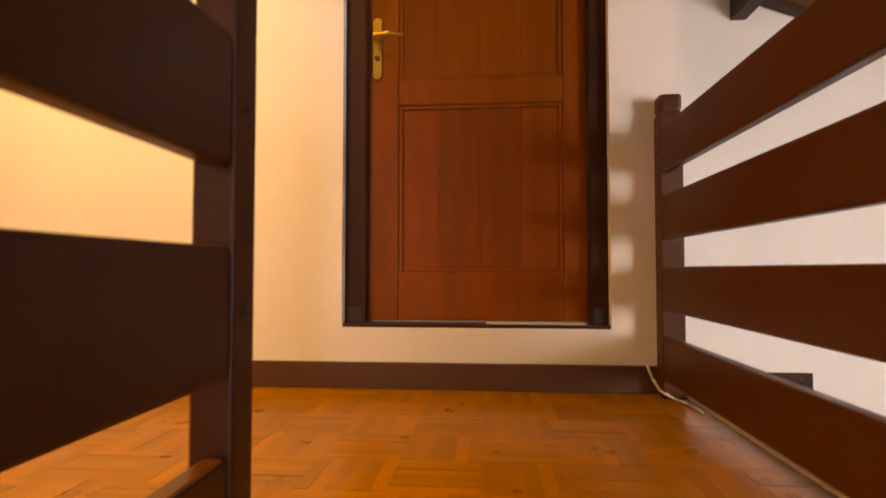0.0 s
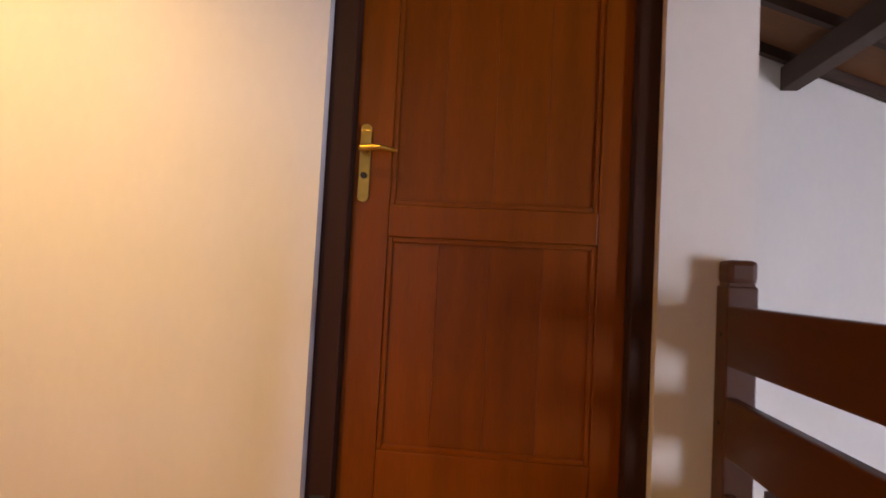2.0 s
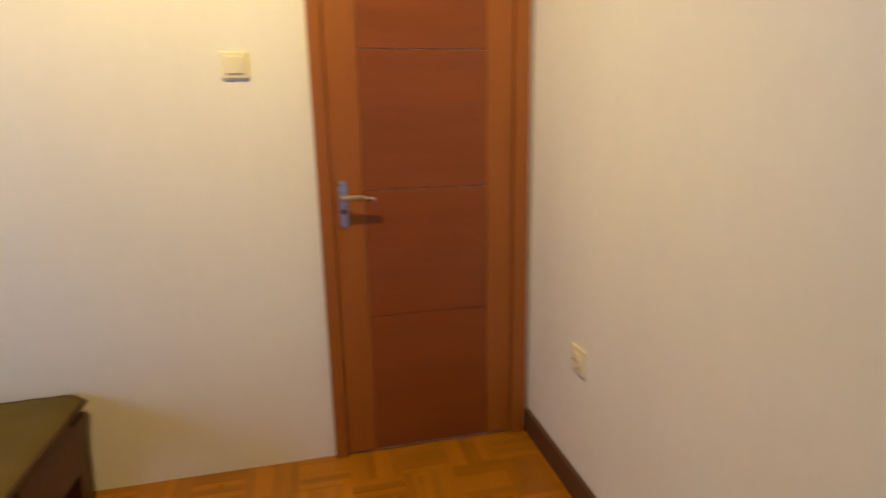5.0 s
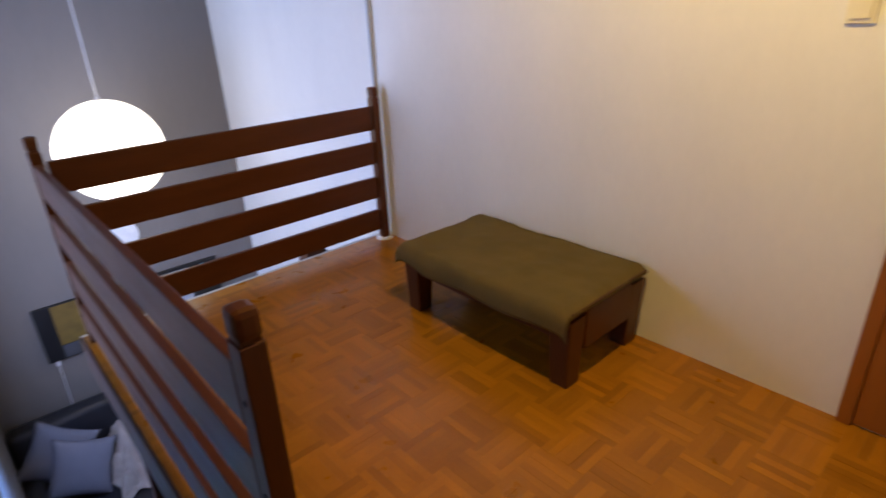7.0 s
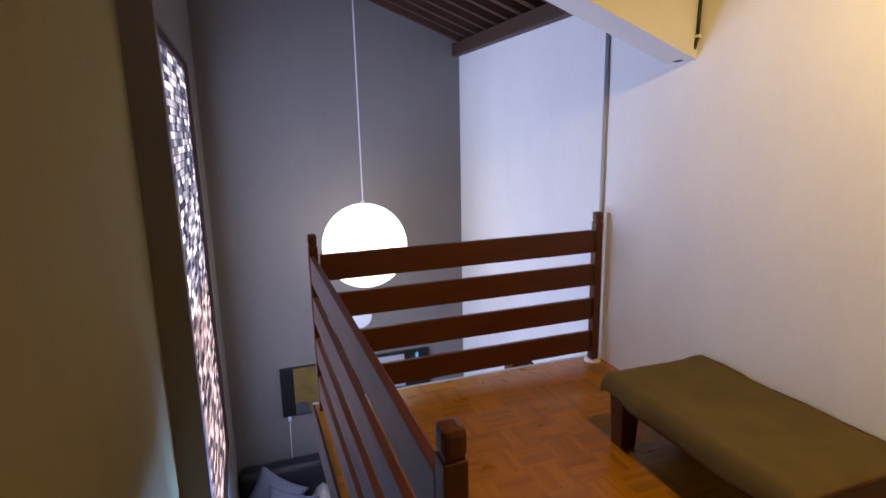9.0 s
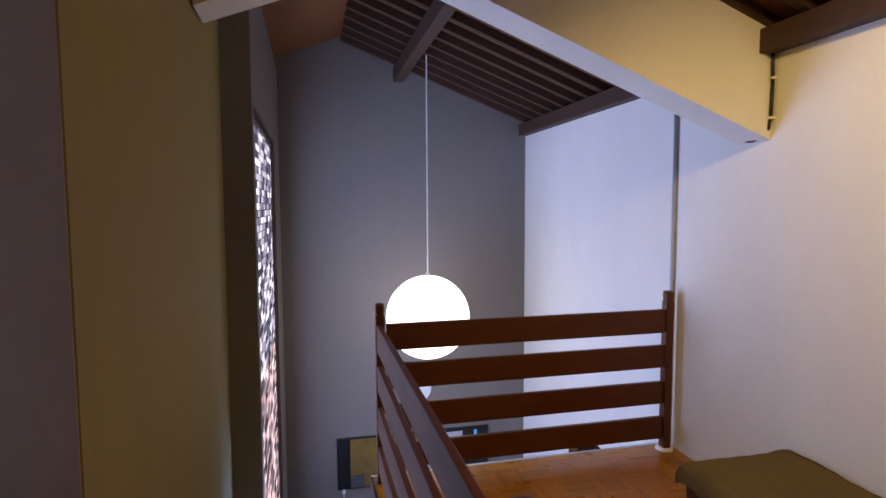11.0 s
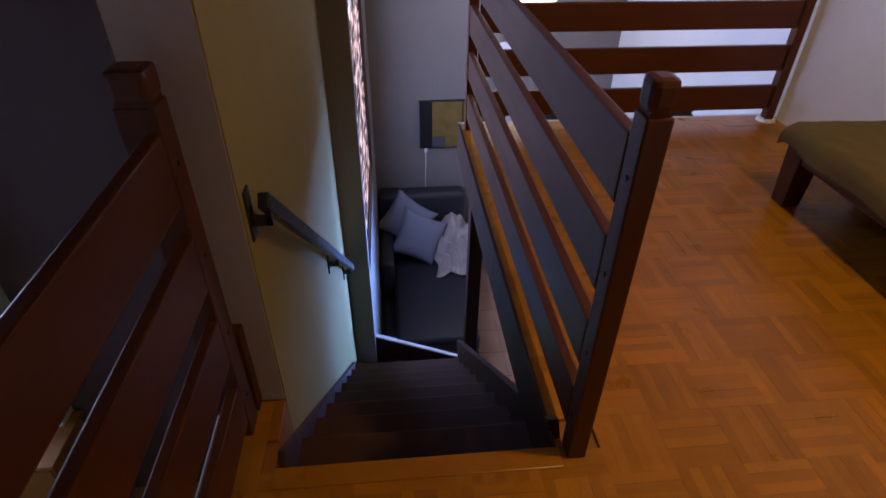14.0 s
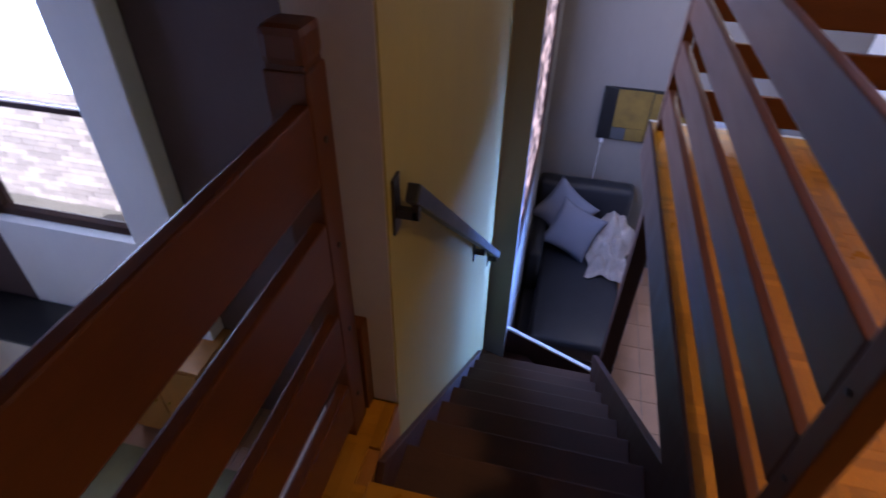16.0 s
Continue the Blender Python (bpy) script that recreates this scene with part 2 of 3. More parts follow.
def rod(bm, a, b, r0, r1=None, n=12):
    a, b = Vector(a), Vector(b)
    d = b - a
    m = Matrix.Translation((a + b) / 2) @ d.to_track_quat("Z", "Y").to_matrix().to_4x4()
    bmesh.ops.create_cone(bm, cap_ends=True, segments=n, radius1=r0, radius2=r0 if r1 is None else r1, depth=d.length, matrix=m)
    return bm


def beam(bm, a, b, w, h, bevel=0.0, up=(0, 0, 1)):
    """A squared timber from a to b, w wide and h deep."""
    a, b = Vector(a), Vector(b)
    ax = (b - a).normalized()
    side = ax.cross(Vector(up)).normalized()
    top = side.cross(ax)
    m = Matrix((side, ax, top)).transposed().to_4x4()
    c = Matrix.Translation((a + b) / 2) @ m @ Matrix.Diagonal((w, (b - a).length, h, 1))
    made = bmesh.ops.create_cube(bm, size=1, matrix=c)["verts"]
    if bevel:
        bmesh.ops.bevel(bm, geom=list({e for v in made for e in v.link_edges}), offset=bevel, segments=2, profile=0.6, affect="EDGES")
    return bm


def prism(bm, outline, axis, a, b):
    """An outline in two axes drawn out along the third from a to b."""
    def at(p, d):
        return {"x": (d, p[0], p[1]), "y": (p[0], d, p[1]), "z": (p[0], p[1], d)}[axis]
    lo = [bm.verts.new(at(p, a)) for p in outline]
    hi = [bm.verts.new(at(p, b)) for p in outline]
    bm.faces.new(lo)
    bm.faces.new(hi)
    for i in range(len(outline)):
        j = (i + 1) % len(outline)
        bm.faces.new((lo[i], lo[j], hi[j], hi[i]))
    bmesh.ops.recalc_face_normals(bm, faces=bm.faces[:])
    return bm


def part(name, bm, mat, parent=None, label="", smooth=False):
    me = bpy.data.meshes.new(name)
    bm.to_mesh(me)
    bm.free()
    me.materials.append(mat)
    if smooth:
        for p in me.polygons:
            p.use_smooth = True
    ob = new(name, me)
    if parent:
        ob.parent = parent
    if label:
        ob["label"] = label
    return ob


def thing(name, label, category, group="", kind=""):
    return tagged(new(name), label, category, group, kind)


def structure(name, bm, mat, label, category):
    return tagged(part(name, bm, mat), label, category, "", "structure")


# ---------- plan ----------
WX = -1.99        # wall with the second door and the bench
FY = -5.64        # grey end wall of the hall
LOW = -2.70       # lower floor
EAVE, SLOPE, RIDGE = 2.20, 0.38, -0.20
BACK, EAST = 2.0, 4.6


def roof_z(x):
    top = EAVE + (RIDGE - WX) * SLOPE
    return EAVE + (x - WX) * SLOPE if x < RIDGE else top - (x - RIDGE) * SLOPE


# ---------- structure ----------
def wall_outline(x0, x1, z0):
    pts = [(x0, z0), (x1, z0), (x1, roof_z(x1) + 0.10)]
    if x0 < RIDGE < x1:
        pts.append((RIDGE, roof_z(RIDGE) + 0.10))
    pts.append((x0, roof_z(x0) + 0.10))
    return pts


# door wall, in pieces round the opening
bm = prism(bmesh.new(), wall_outline(WX, -0.45, LOW), "y", 0, 0.16)
prism(bm, wall_outline(0.43, 0.655, LOW), "y", 0, 0.16)
box(bm, -0.45, 0.43, 0, 0.16, LOW, 0.20)
prism(bm, [(-0.45, 2.27), (0.43, 2.27), (0.43, roof_z(0.43)), (RIDGE, roof_z(RIDGE)), (-0.45, roof_z(-0.45))], "y", 0, 0.16)
structure("wall_north", bm, M_WHITE, "cream plastered wall with a raised doorway", "wall")

structure("wall_west", boxes((WX - 0.18, WX, FY - 0.18, 0.16, -0.95, EAVE + 0.02), (WX - 0.18, WX, FY - 0.18, -5.1, LOW, -0.95), (WX - 0.18, WX, -3.6, 0.16, LOW, -0.95), (WX - 0.18, WX, -5.1, -3.6, LOW, -2.15)), M_WHITE, "tall cream plastered wall beside the bench", "wall")
structure("wall_south", prism(bmesh.new(), wall_outline(WX, 0.48, LOW), "y", FY - 0.18, FY), M_GREY, "tall grey plastered end wall under the roof", "wall")

# stair wall, with its end face behind the landing post
SW = 0.50
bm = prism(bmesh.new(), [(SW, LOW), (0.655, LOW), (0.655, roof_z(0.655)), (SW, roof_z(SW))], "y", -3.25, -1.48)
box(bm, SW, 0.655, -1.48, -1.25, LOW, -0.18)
structure("wall_stair", bm, M_STAIRWALL, "rough cream plastered wall along the stairs, dim warm light put into its colour", "wall")

# thin facing added so the end face is coloured lighter, as lit
structure("wall_end", boxes((SW + 0.004, 0.652, -1.481, -1.476, 0.0, 2.3)), M_END, "end of the stair wall, its lighter lit tone put into the colour", "trim")

# window wall beyond the stairs, standing further in
WW = 0.36
WY0, WY1, WZ0, WZ1 = -4.95, -3.34, -1.05, 1.96
bm = boxes((WW, 0.52, WY1, -3.25, LOW, 2.66), (WW, 0.48, FY, WY0, LOW, 2.66), (WW, 0.48, WY0, WY1, LOW, WZ0), (WW, 0.48, WY0, WY1, WZ1, 2.66))
structure("wall_window", bm, M_GREY, "grey plastered wall holding a tall window", "wall")

# side room
structure("wall_under_window", boxes((2.75, 3.95, -3.2, -3.0, LOW, -1.12)), M_WHITE, "white plastered wall beneath the side window", "wall")
# rest of the window wall, coloured dark to stand for shade
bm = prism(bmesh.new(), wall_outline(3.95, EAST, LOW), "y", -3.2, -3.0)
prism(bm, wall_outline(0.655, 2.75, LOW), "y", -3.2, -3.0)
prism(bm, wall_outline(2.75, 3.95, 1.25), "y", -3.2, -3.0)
structure("wall_side_south", bm, M_SHADE, "plastered wall round the side window, shade put into its colour", "wall")
bm = prism(bmesh.new(), wall_outline(0.655, 1.62, LOW), "y", BACK, BACK + 0.16)
prism(bm, wall_outline(2.12, EAST, LOW), "y", BACK, BACK + 0.16)
prism(bm, wall_outline(1.62, 2.12, -0.28), "y", BACK, BACK + 0.16)
structure("wall_side_north", bm, M_WHITE, "white plastered wall of the side room", "wall")
structure("wall_side_east", boxes((EAST, EAST + 0.16, -3.2, -2.5, LOW, 1.14), (EAST, EAST + 0.16, -0.9, BACK + 0.16, LOW, 1.14), (EAST, EAST + 0.16, -2.5, -0.9, LOW, -0.7), (EAST, EAST + 0.16, -2.5, -0.9, 0.9, 1.14)), M_WHITE, "white plastered wall closing the side room", "wall")
structure("wall_side_west", boxes((0.515, 0.655, 0.16, BACK, LOW, 2.64)), M_WHITE, "white plastered wall behind the landing", "wall")
structure("pillar", boxes((2.33, 2.66, -3.0, -2.86, LOW, 1.84), bevel=0.012), M_WHITE, "square white plastered pillar beside the window", "pillar")

# floors
structure("ground", boxes((-60, 60, -60, 60, LOW - 0.5, LOW - 0.2)), M_GROUND, "grey courtyard ground", "ground")
structure("floor_lower", boxes((WX, EAST, FY, BACK, LOW - 0.2, LOW - 0.006)), M_GROUT, "terracotta tiled lower floor", "floor")
bm = prism(bmesh.new(), [(WX, -3.30), (-0.20, -3.30), (-0.20, -1.25), (SW, -1.25), (SW, -1.48), (0.655, -1.48), (0.655, 0), (WX, 0)], "z", -0.18, -0.012)
FLOOR = structure("floor", bm, M_PARQ_BASE, "orange teak parquet floor of the landing", "floor")
structure("floor_edge", boxes((0.640, 0.668, -1.48, 0, -0.19, 0.012), bevel=0.004), M_PALE, "pale painted edge of the landing", "trim")
structure("gallery_edge", boxes((WX, -0.19, -3.325, -3.30, -0.19, 0.0), bevel=0.004), M_PALE, "pale painted edge of the gallery floor", "trim")
structure("stair_fascia", boxes((-0.199, -0.186, -3.30, -1.262, -0.19, 0.004), bevel=0.003), M_FRAME, "dark board closing the floor edge over the stairs", "trim")
structure("baseboard", boxes((WX + 0.016, 0.60, -0.016, 0, 0, 0.087), bevel=0.003), M_BASE, "dark brown wooden skirting board", "baseboard")

# roof
def slope_slab(x0, x1, y0, y1, lift, thick):
    return prism(bmesh.new(), [(x0, roof_z(x0) + lift), (x1, roof_z(x1) + lift), (x1, roof_z(x1) + lift + thick), (x0, roof_z(x0) + lift + thick)], "y", y0, y1)


structure("ceiling_west", slope_slab(WX - 0.3, RIDGE, FY - 0.2, BACK + 0.2, 0.10, 0.06), M_ROOFB, "brown boarded roof slope", "ceiling")
structure("ceiling_east", slope_slab(RIDGE, EAST + 0.3, -3.25, BACK + 0.2, 0.10, 0.06), M_ROOFB, "brown boarded roof slope over the side room", "ceiling")
structure("ceiling_hall", slope_slab(RIDGE, 0.75, FY - 0.2, -3.25, 0.10, 0.06), M_ROOFB, "brown boarded roof slope over the hall", "ceiling")
RAFTERS = thing("roof_rafters", "dark timber rafters under the roof boards", "rafter", kind="structure")
for i in range(37):
    y = FY + 0.10 + i * 0.21
    bm = beam(bmesh.new(), (WX - 0.05, y, roof_z(WX - 0.05) + 0.07), (RIDGE, y, roof_z(RIDGE) + 0.07), 0.045, 0.06)
    part("rafter", bm, M_RAFT, RAFTERS)
for i in range(12):
    y = -3.1 + i * 0.46
    bm = beam(bmesh.new(), (RIDGE, y, roof_z(RIDGE) + 0.07), (EAST, y, roof_z(EAST) + 0.07), 0.045, 0.06)
    part("rafter", bm, M_RAFT, RAFTERS)
bm = beam(bmesh.new(), (WX + 0.03, FY + 0.02, EAVE - 0.01), (WX + 0.03, -0.01, EAVE - 0.01), 0.10, 0.11, 0.006)
tagged(part("wall_plate", bm, M_RAFT), "dark timber plate on top of the wall", "beam", "", "structure")
bm = beam(bmesh.new(), (-0.72, FY + 0.01, roof_z(-0.72) - 0.02), (-0.72, -0.01, roof_z(-0.72) - 0.02), 0.09, 0.13, 0.006)
tagged(part("purlin", bm, M_RAFT), "dark timber purlin under the rafters", "beam", "", "structure")
bm = beam(bmesh.new(), (1.70, -3.0, roof_z(1.70) - 0.03), (1.70, BACK + 0.0, roof_z(1.70) - 0.03), 0.10, 0.14, 0.006)
tagged(part("side_purlin", bm, M_RAFT), "dark timber purlin over the side room", "beam", "", "structure")
# sloping concrete girder
bm = prism(bmesh.new(), [(WX, 1.745), (RIDGE, 1.745 + SLOPE * (RIDGE - WX)), (0.49, 1.745 + SLOPE * (RIDGE - WX) - SLOPE * 0.69), (0.49, roof_z(0.49) + 0.05), (RIDGE, roof_z(RIDGE) + 0.05), (WX, EAVE + 0.05)], "y", -2.80, -2.60)
tagged(part("girder", bm, M_CONC), "sloping cream concrete beam under the roof", "beam", "", "structure")

# ---------- doors ----------
def lever_handle(parent, mat, x, y, z, face, turn, plate_h):
    """A long plate with a lever; face is the way out of the door, turn the way of the lever, both along x or y."""
    f, u = Vector(face), Vector(turn)
    c = Vector((x, y, z))
    bm = bmesh.new()
    a = c + f * 0.004 - Vector((0, 0, plate_h * 0.67))
    b = c + f * 0.004 + Vector((0, 0, plate_h * 0.33))
    w = 0.016 if plate_h > 0.15 else 0.0125
    beam(bm, a, b, 2 * w if abs(u.x) else 0.007, 0.007 if abs(u.x) else 2 * w, 0.002, up=(0, 1, 0))
    for e in (a, b):
        rod(bm, e - f * 0.003, e + f * 0.003, w, n=20)
    handle = part("handle_plate", bm, mat, parent, "long metal handle plate")
    bm = bmesh.new()
    rod(bm, c + f * 0.006, c + f * 0.05, 0.010, 0.009)
    rod(bm, c + f * 0.048 - u * 0.004, c + f * 0.050 + u * 0.052 + Vector((0, 0, 0.004)), 0.0095, 0.008)
    rod(bm, c + f * 0.050 + u * 0.050 + Vector((0, 0, 0.004)), c + f * 0.046 + u * 0.096 - Vector((0, 0, 0.004)), 0.008, 0.006)
    part("lever", bm, mat, handle, "curved metal lever")
    bm = rod(bmesh.new(), c + f * 0.005 - Vector((0, 0, plate_h * 0.36)), c + f * 0.013 - Vector((0, 0, plate_h * 0.36)), 0.009)
    part("keyhole", bm, M_IRON, handle)
    return handle


def panelled_door():
    d = thing("door_1", "closed red-brown panelled wooden door in a dark frame", "door", kind="structure")
    zb, zt = 0.20, 2.27
    part("frame_post", boxes((-0.45, -0.378, 0.035, 0.155, zb, zt), bevel=0.006), M_FRAME, d, "dark stained door frame")
    part("frame_post", boxes((0.372, 0.43, 0.035, 0.155, zb, zt), bevel=0.006), M_FRAME, d, "dark stained door frame")
    part("frame_head", boxes((-0.45, 0.43, 0.034, 0.155, zt - 0.06, zt), bevel=0.006), M_FRAME, d, "dark stained door frame")
    part("threshold", boxes((-0.449, 0.429, 0.004, 0.155, zb - 0.002, zb + 0.012), bevel=0.004), M_FRAME, d, "worn dark threshold")
    part("threshold_wear", boxes((0.03, 0.355, 0.012, 0.060, zb + 0.011, zb + 0.015), bevel=0.001), M_PALE, d, "pale rubbed strip of the threshold")
    y0, y1 = 0.070, 0.113
    part("stile", boxes((-0.376, -0.272, y0, y1, zb + 0.016, zt - 0.062), bevel=0.004), M_DOOR, d)
    part("stile", boxes((0.292, 0.370, y0, y1, zb + 0.016, zt - 0.062), bevel=0.004), M_DOOR, d)
    for z0, z1 in ((zb + 0.016, 0.385), (0.962, 1.050), (2.06, zt - 0.063)):
        part("rail", boxes((-0.272, 0.292, y0 + 0.001, y1, z0, z1), bevel=0.004), M_DOOR, d)
    for z0, z1 in ((0.385, 0.962), (1.050, 2.06)):
        bm = bmesh.new()
        n = 4
        for i in range(n):
            a, b = -0.272 + i * 0.564 / n, -0.272 + (i + 1) * 0.564 / n
            box(bm, a + 0.0002, b - 0.0002, y0 + 0.016, y1 - 0.01, z0, z1, 0.0008)
        box(bm, -0.285, 0.305, y1 - 0.012, y1 - 0.002, z0 - 0.02, z1 + 0.02)
        p = part("panel", bm, M_DOOR, d, "recessed panel of joined boards")
        bm = bmesh.new()
        for a, b, c, e in ((-0.272, -0.258, z0, z1), (0.278, 0.292, z0, z1), (-0.258, 0.278, z0, z0 + 0.014), (-0.258, 0.278, z1 - 0.014, z1)):
            box(bm, a, b, y0 + 0.006, y0 + 0.017, c, e, 0.003)
        part("moulding", bm, M_DOOR, p)
    lever_handle(d, M_BRASS, -0.346, 0.069, 1.193, (0, -1, 0), (1, 0, 0), 0.185)
    for x in (-0.414, 0.401):
        part("frame_foot", boxes((x - 0.022, x + 0.022, 0.029, 0.035, zb + 0.010, zb + 0.065), bevel=0.003), M_IRON, d, "dark metal frame shoe")


panelled_door()


def flush_door():
    d = thing("door_2", "closed orange-brown veneered door with thin grooves", "door", kind="structure")
    x = WX
    part("frame_post", boxes((x, x + 0.022, -0.715, -0.672, 0, 2.06), bevel=0.004), M_DOOR2, d)
    part("frame_post", boxes((x, x + 0.022, -0.072, -0.020, 0, 2.06), bevel=0.004), M_DOOR2, d)
    part("frame_head", boxes((x, x + 0.023, -0.715, -0.020, 2.06, 2.11), bevel=0.004), M_DOOR2, d)
    part("stile", boxes((x, x + 0.012, -0.670, -0.572, 0.008, 2.058), bevel=0.003), M_DOOR2, d)
    part("stile", boxes((x, x + 0.012, -0.165, -0.074, 0.008, 2.058), bevel=0.003), M_DOOR2, d)
    cuts = (0.008, 0.505, 0.930, 1.358, 1.80, 2.058)
    for a, b in zip(cuts, cuts[1:]):
        part("panel", boxes((x, x + 0.011, -0.571, -0.166, a + 0.0012, b - 0.0012), bevel=0.0015), M_DOOR2P, d, "brown veneer panel")
    lever_handle(d, M_CHROME, x + 0.012, -0.638, 0.912, (1, 0, 0), (0, 1, 0), 0.125)


flush_door()

# ---------- railings ----------
RAILS = ((0.070, 0.203), (0.281, 0.415), (0.497, 0.632), (0.703, 0.842))


def post(parent, x, y, w, d, h=0.95, z0=0.0):
    """A post w wide and d deep with a notch under its bevelled head."""
    bm = bmesh.new()
    box(bm, x - w / 2, x + w / 2, y - d / 2, y + d / 2, z0, h - 0.062, 0.004)
    box(bm, x - w / 2 + 0.005, x + w / 2 - 0.005, y - d / 2 + 0.005, y + d / 2 - 0.005, h - 0.064, h - 0.054)
    box(bm, x - w / 2, x + w / 2, y - d / 2, y + d / 2, h - 0.056, h, 0.013)
    return part("post", bm, M_POST, parent, "square post with a notched bevelled head")


def railing(label, a, b, posts, side=(0, 0), drop=0.0, size=(0.046, 0.052)):
    """Posts with four broad boards between a and b."""
    r = thing("railing", label, "railing", "landing railings")
    for p in posts:
        post(r, *p, *size, h=0.95 - drop)
    along_y = abs(b[1] - a[1]) > abs(b[0] - a[0])
    t = 0.013
    half = size[0] / 2 + 0.003
    for z0, z1 in RAILS:
        z0, z1 = z0 - drop, z1 - drop
        if along_y:
            bm = boxes((a[0] + side[0] - t, a[0] + side[0] + t, min(a[1], b[1]) + 0.03, max(a[1], b[1]) - 0.03, z0, z1), bevel=0.005)
        else:
            bm = boxes((min(a[0], b[0]) + 0.03, max(a[0], b[0]), a[1] + side[1] - t, a[1] + side[1] + t, z0, z1), bevel=0.005)
        part("rail", bm, M_RAIL, r, "broad flat rail board")
        for p in posts:
            zc, x, y = (z0 + z1) / 2, p[0], p[1]
            if along_y:
                bm = rod(bmesh.new(), (x - half, y, zc), (x + half, y, zc), 0.006, n=8)
            else:
                bm = rod(bmesh.new(), (x, y - half - 0.003, zc), (x, y + half + 0.003, zc), 0.006, n=8)
            part("bolt", bm, M_IRON, r, "dark bolt head")
    return r


PA, PB, PC, PD, PE = (-0.240, -1.252), (-0.238, -3.235), (-1.925, -3.235), (0.600, -1.395), (0.600, -0.045)
railing("brown varnished wooden railing along the stair opening", PA, PB, (PA, PB), side=(0.009, 0))
railing("brown varnished wooden railing at the gallery end", (PB[0] - 0.033, PB[1]), PC, (PC,))
railing("brown varnished wooden railing over the side room", PD, PE, (PD, PE), side=(-0.019, 0), drop=0.015, size=(0.068, 0.068))
tagged(part("column", boxes((-0.350, -0.265, -3.29, -3.205, LOW, -0.19), bevel=0.006), M_FRAME), "dark wooden column under the gallery corner", "column", "", "structure")

# ---------- stairs ----------
STAIR = thing("staircase", "worn dark wooden stairs going down beside the wall", "staircase", kind="structure")
RISE, GO, N = 0.185, 0.212, 8
for i in range(N):
    z = -(i + 1) * RISE
    y = -1.25 - i * GO
    part("tread", boxes((-0.19, SW - 0.002, y - GO - 0.02, y, z - 0.035, z), bevel=0.006), M_TREAD, STAIR)
    part("riser", boxes((-0.19, SW - 0.003, y - 0.014, y, z, z + RISE - 0.036)), M_TREAD, STAIR)
yl, zl, ye = -1.25 - N * GO, -N * RISE, -3.34
pivot = (-0.19, yl)
corners = (((SW - 0.003, yl), (SW - 0.003, yl - 0.22)), ((SW - 0.003, yl - 0.22), (SW - 0.003, ye), (0.20, ye)), ((0.20, ye), (-0.19, ye)))
for k, c in enumerate(corners):
    z = zl - (k + 1) * RISE
    part("winder", prism(bmesh.new(), [pivot, *c], "z", z - 0.035, z), M_TREAD, STAIR)
    a, b = Vector((*pivot, 0)), Vector((*c[0], 0))
    part("riser", beam(bmesh.new(), a + Vector((0, 0, z + RISE / 2 - 0.018)), b + Vector((0, 0, z + RISE / 2 - 0.018)), 0.012, RISE - 0.037), M_TREAD, STAIR)
for k in range(3):
    z = zl - (k + 4) * RISE + 0.02 * k
    x = -0.19 - k * 0.22
    part("tread", boxes((x - 0.24, x, ye, yl, z - 0.035, z), bevel=0.006), M_TREAD, STAIR)
    part("riser", boxes((x - 0.014, x, ye, yl, z, z + RISE - 0.036)), M_TREAD, STAIR)
part("stringer", beam(bmesh.new(), (-0.205, -1.262, -0.05), (-0.205, yl - 0.08, zl - 0.04), 0.03, 0.20, 0.003), M_FRAME, STAIR, "dark stair string")
part("stringer", beam(bmesh.new(), (SW - 0.004, ye - 0.014, zl - 0.20), (-0.30, ye - 0.014, zl - 0.55), 0.025, 0.22, 0.003), M_TREAD, STAIR, "reddish stair string")
part("string_edge", beam(bmesh.new(), (SW - 0.004, ye - 0.014, zl - 0.078), (-0.30, ye - 0.014, zl - 0.428), 0.03, 0.014, 0.002), M_PALE, STAIR, "pale edge strip")
part("newel", boxes((-0.335, -0.275, ye - 0.05, ye + 0.01, LOW, zl - 0.40), bevel=0.006), M_FRAME, STAIR, "short dark newel post")
part("stringer", beam(bmesh.new(), (SW - 0.010, -1.252, -0.075), (SW - 0.010, yl + 0.02, zl - 0.075), 0.018, 0.19, 0.003), M_TREAD, STAIR, "dark skirting string on the wall")
part("soffit", beam(bmesh.new(), (0.155, -1.30, -0.36), (0.155, yl, zl - 0.14), 0.66, 0.02), M_FRAME, STAIR)

# handrail on the stair wall
H = thing("handrail", "black steel handrail on wall brackets beside the stairs", "handrail")
ha, hb = Vector((SW - 0.042, -1.50, 0.612)), Vector((SW - 0.042, -3.18, -0.86))
part("bar", beam(bmesh.new(), ha, hb, 0.026, 0.038, 0.005), M_IRON, H)
for f in (0.012, 0.62, 0.93):
    p = ha.lerp(hb, f)
    bm = boxes((SW - 0.006, SW, p.y - 0.02, p.y + 0.02, p.z - 0.09, p.z + 0.035), bevel=0.002)
    box(bm, SW - 0.048, SW - 0.004, p.y - 0.008, p.y + 0.008, p.z - 0.055, p.z - 0.035)
    box(bm, SW - 0.050, SW - 0.036, p.y - 0.008, p.y + 0.008, p.z - 0.055, p.z - 0.01)
    part("bracket", bm, M_IRON, H)

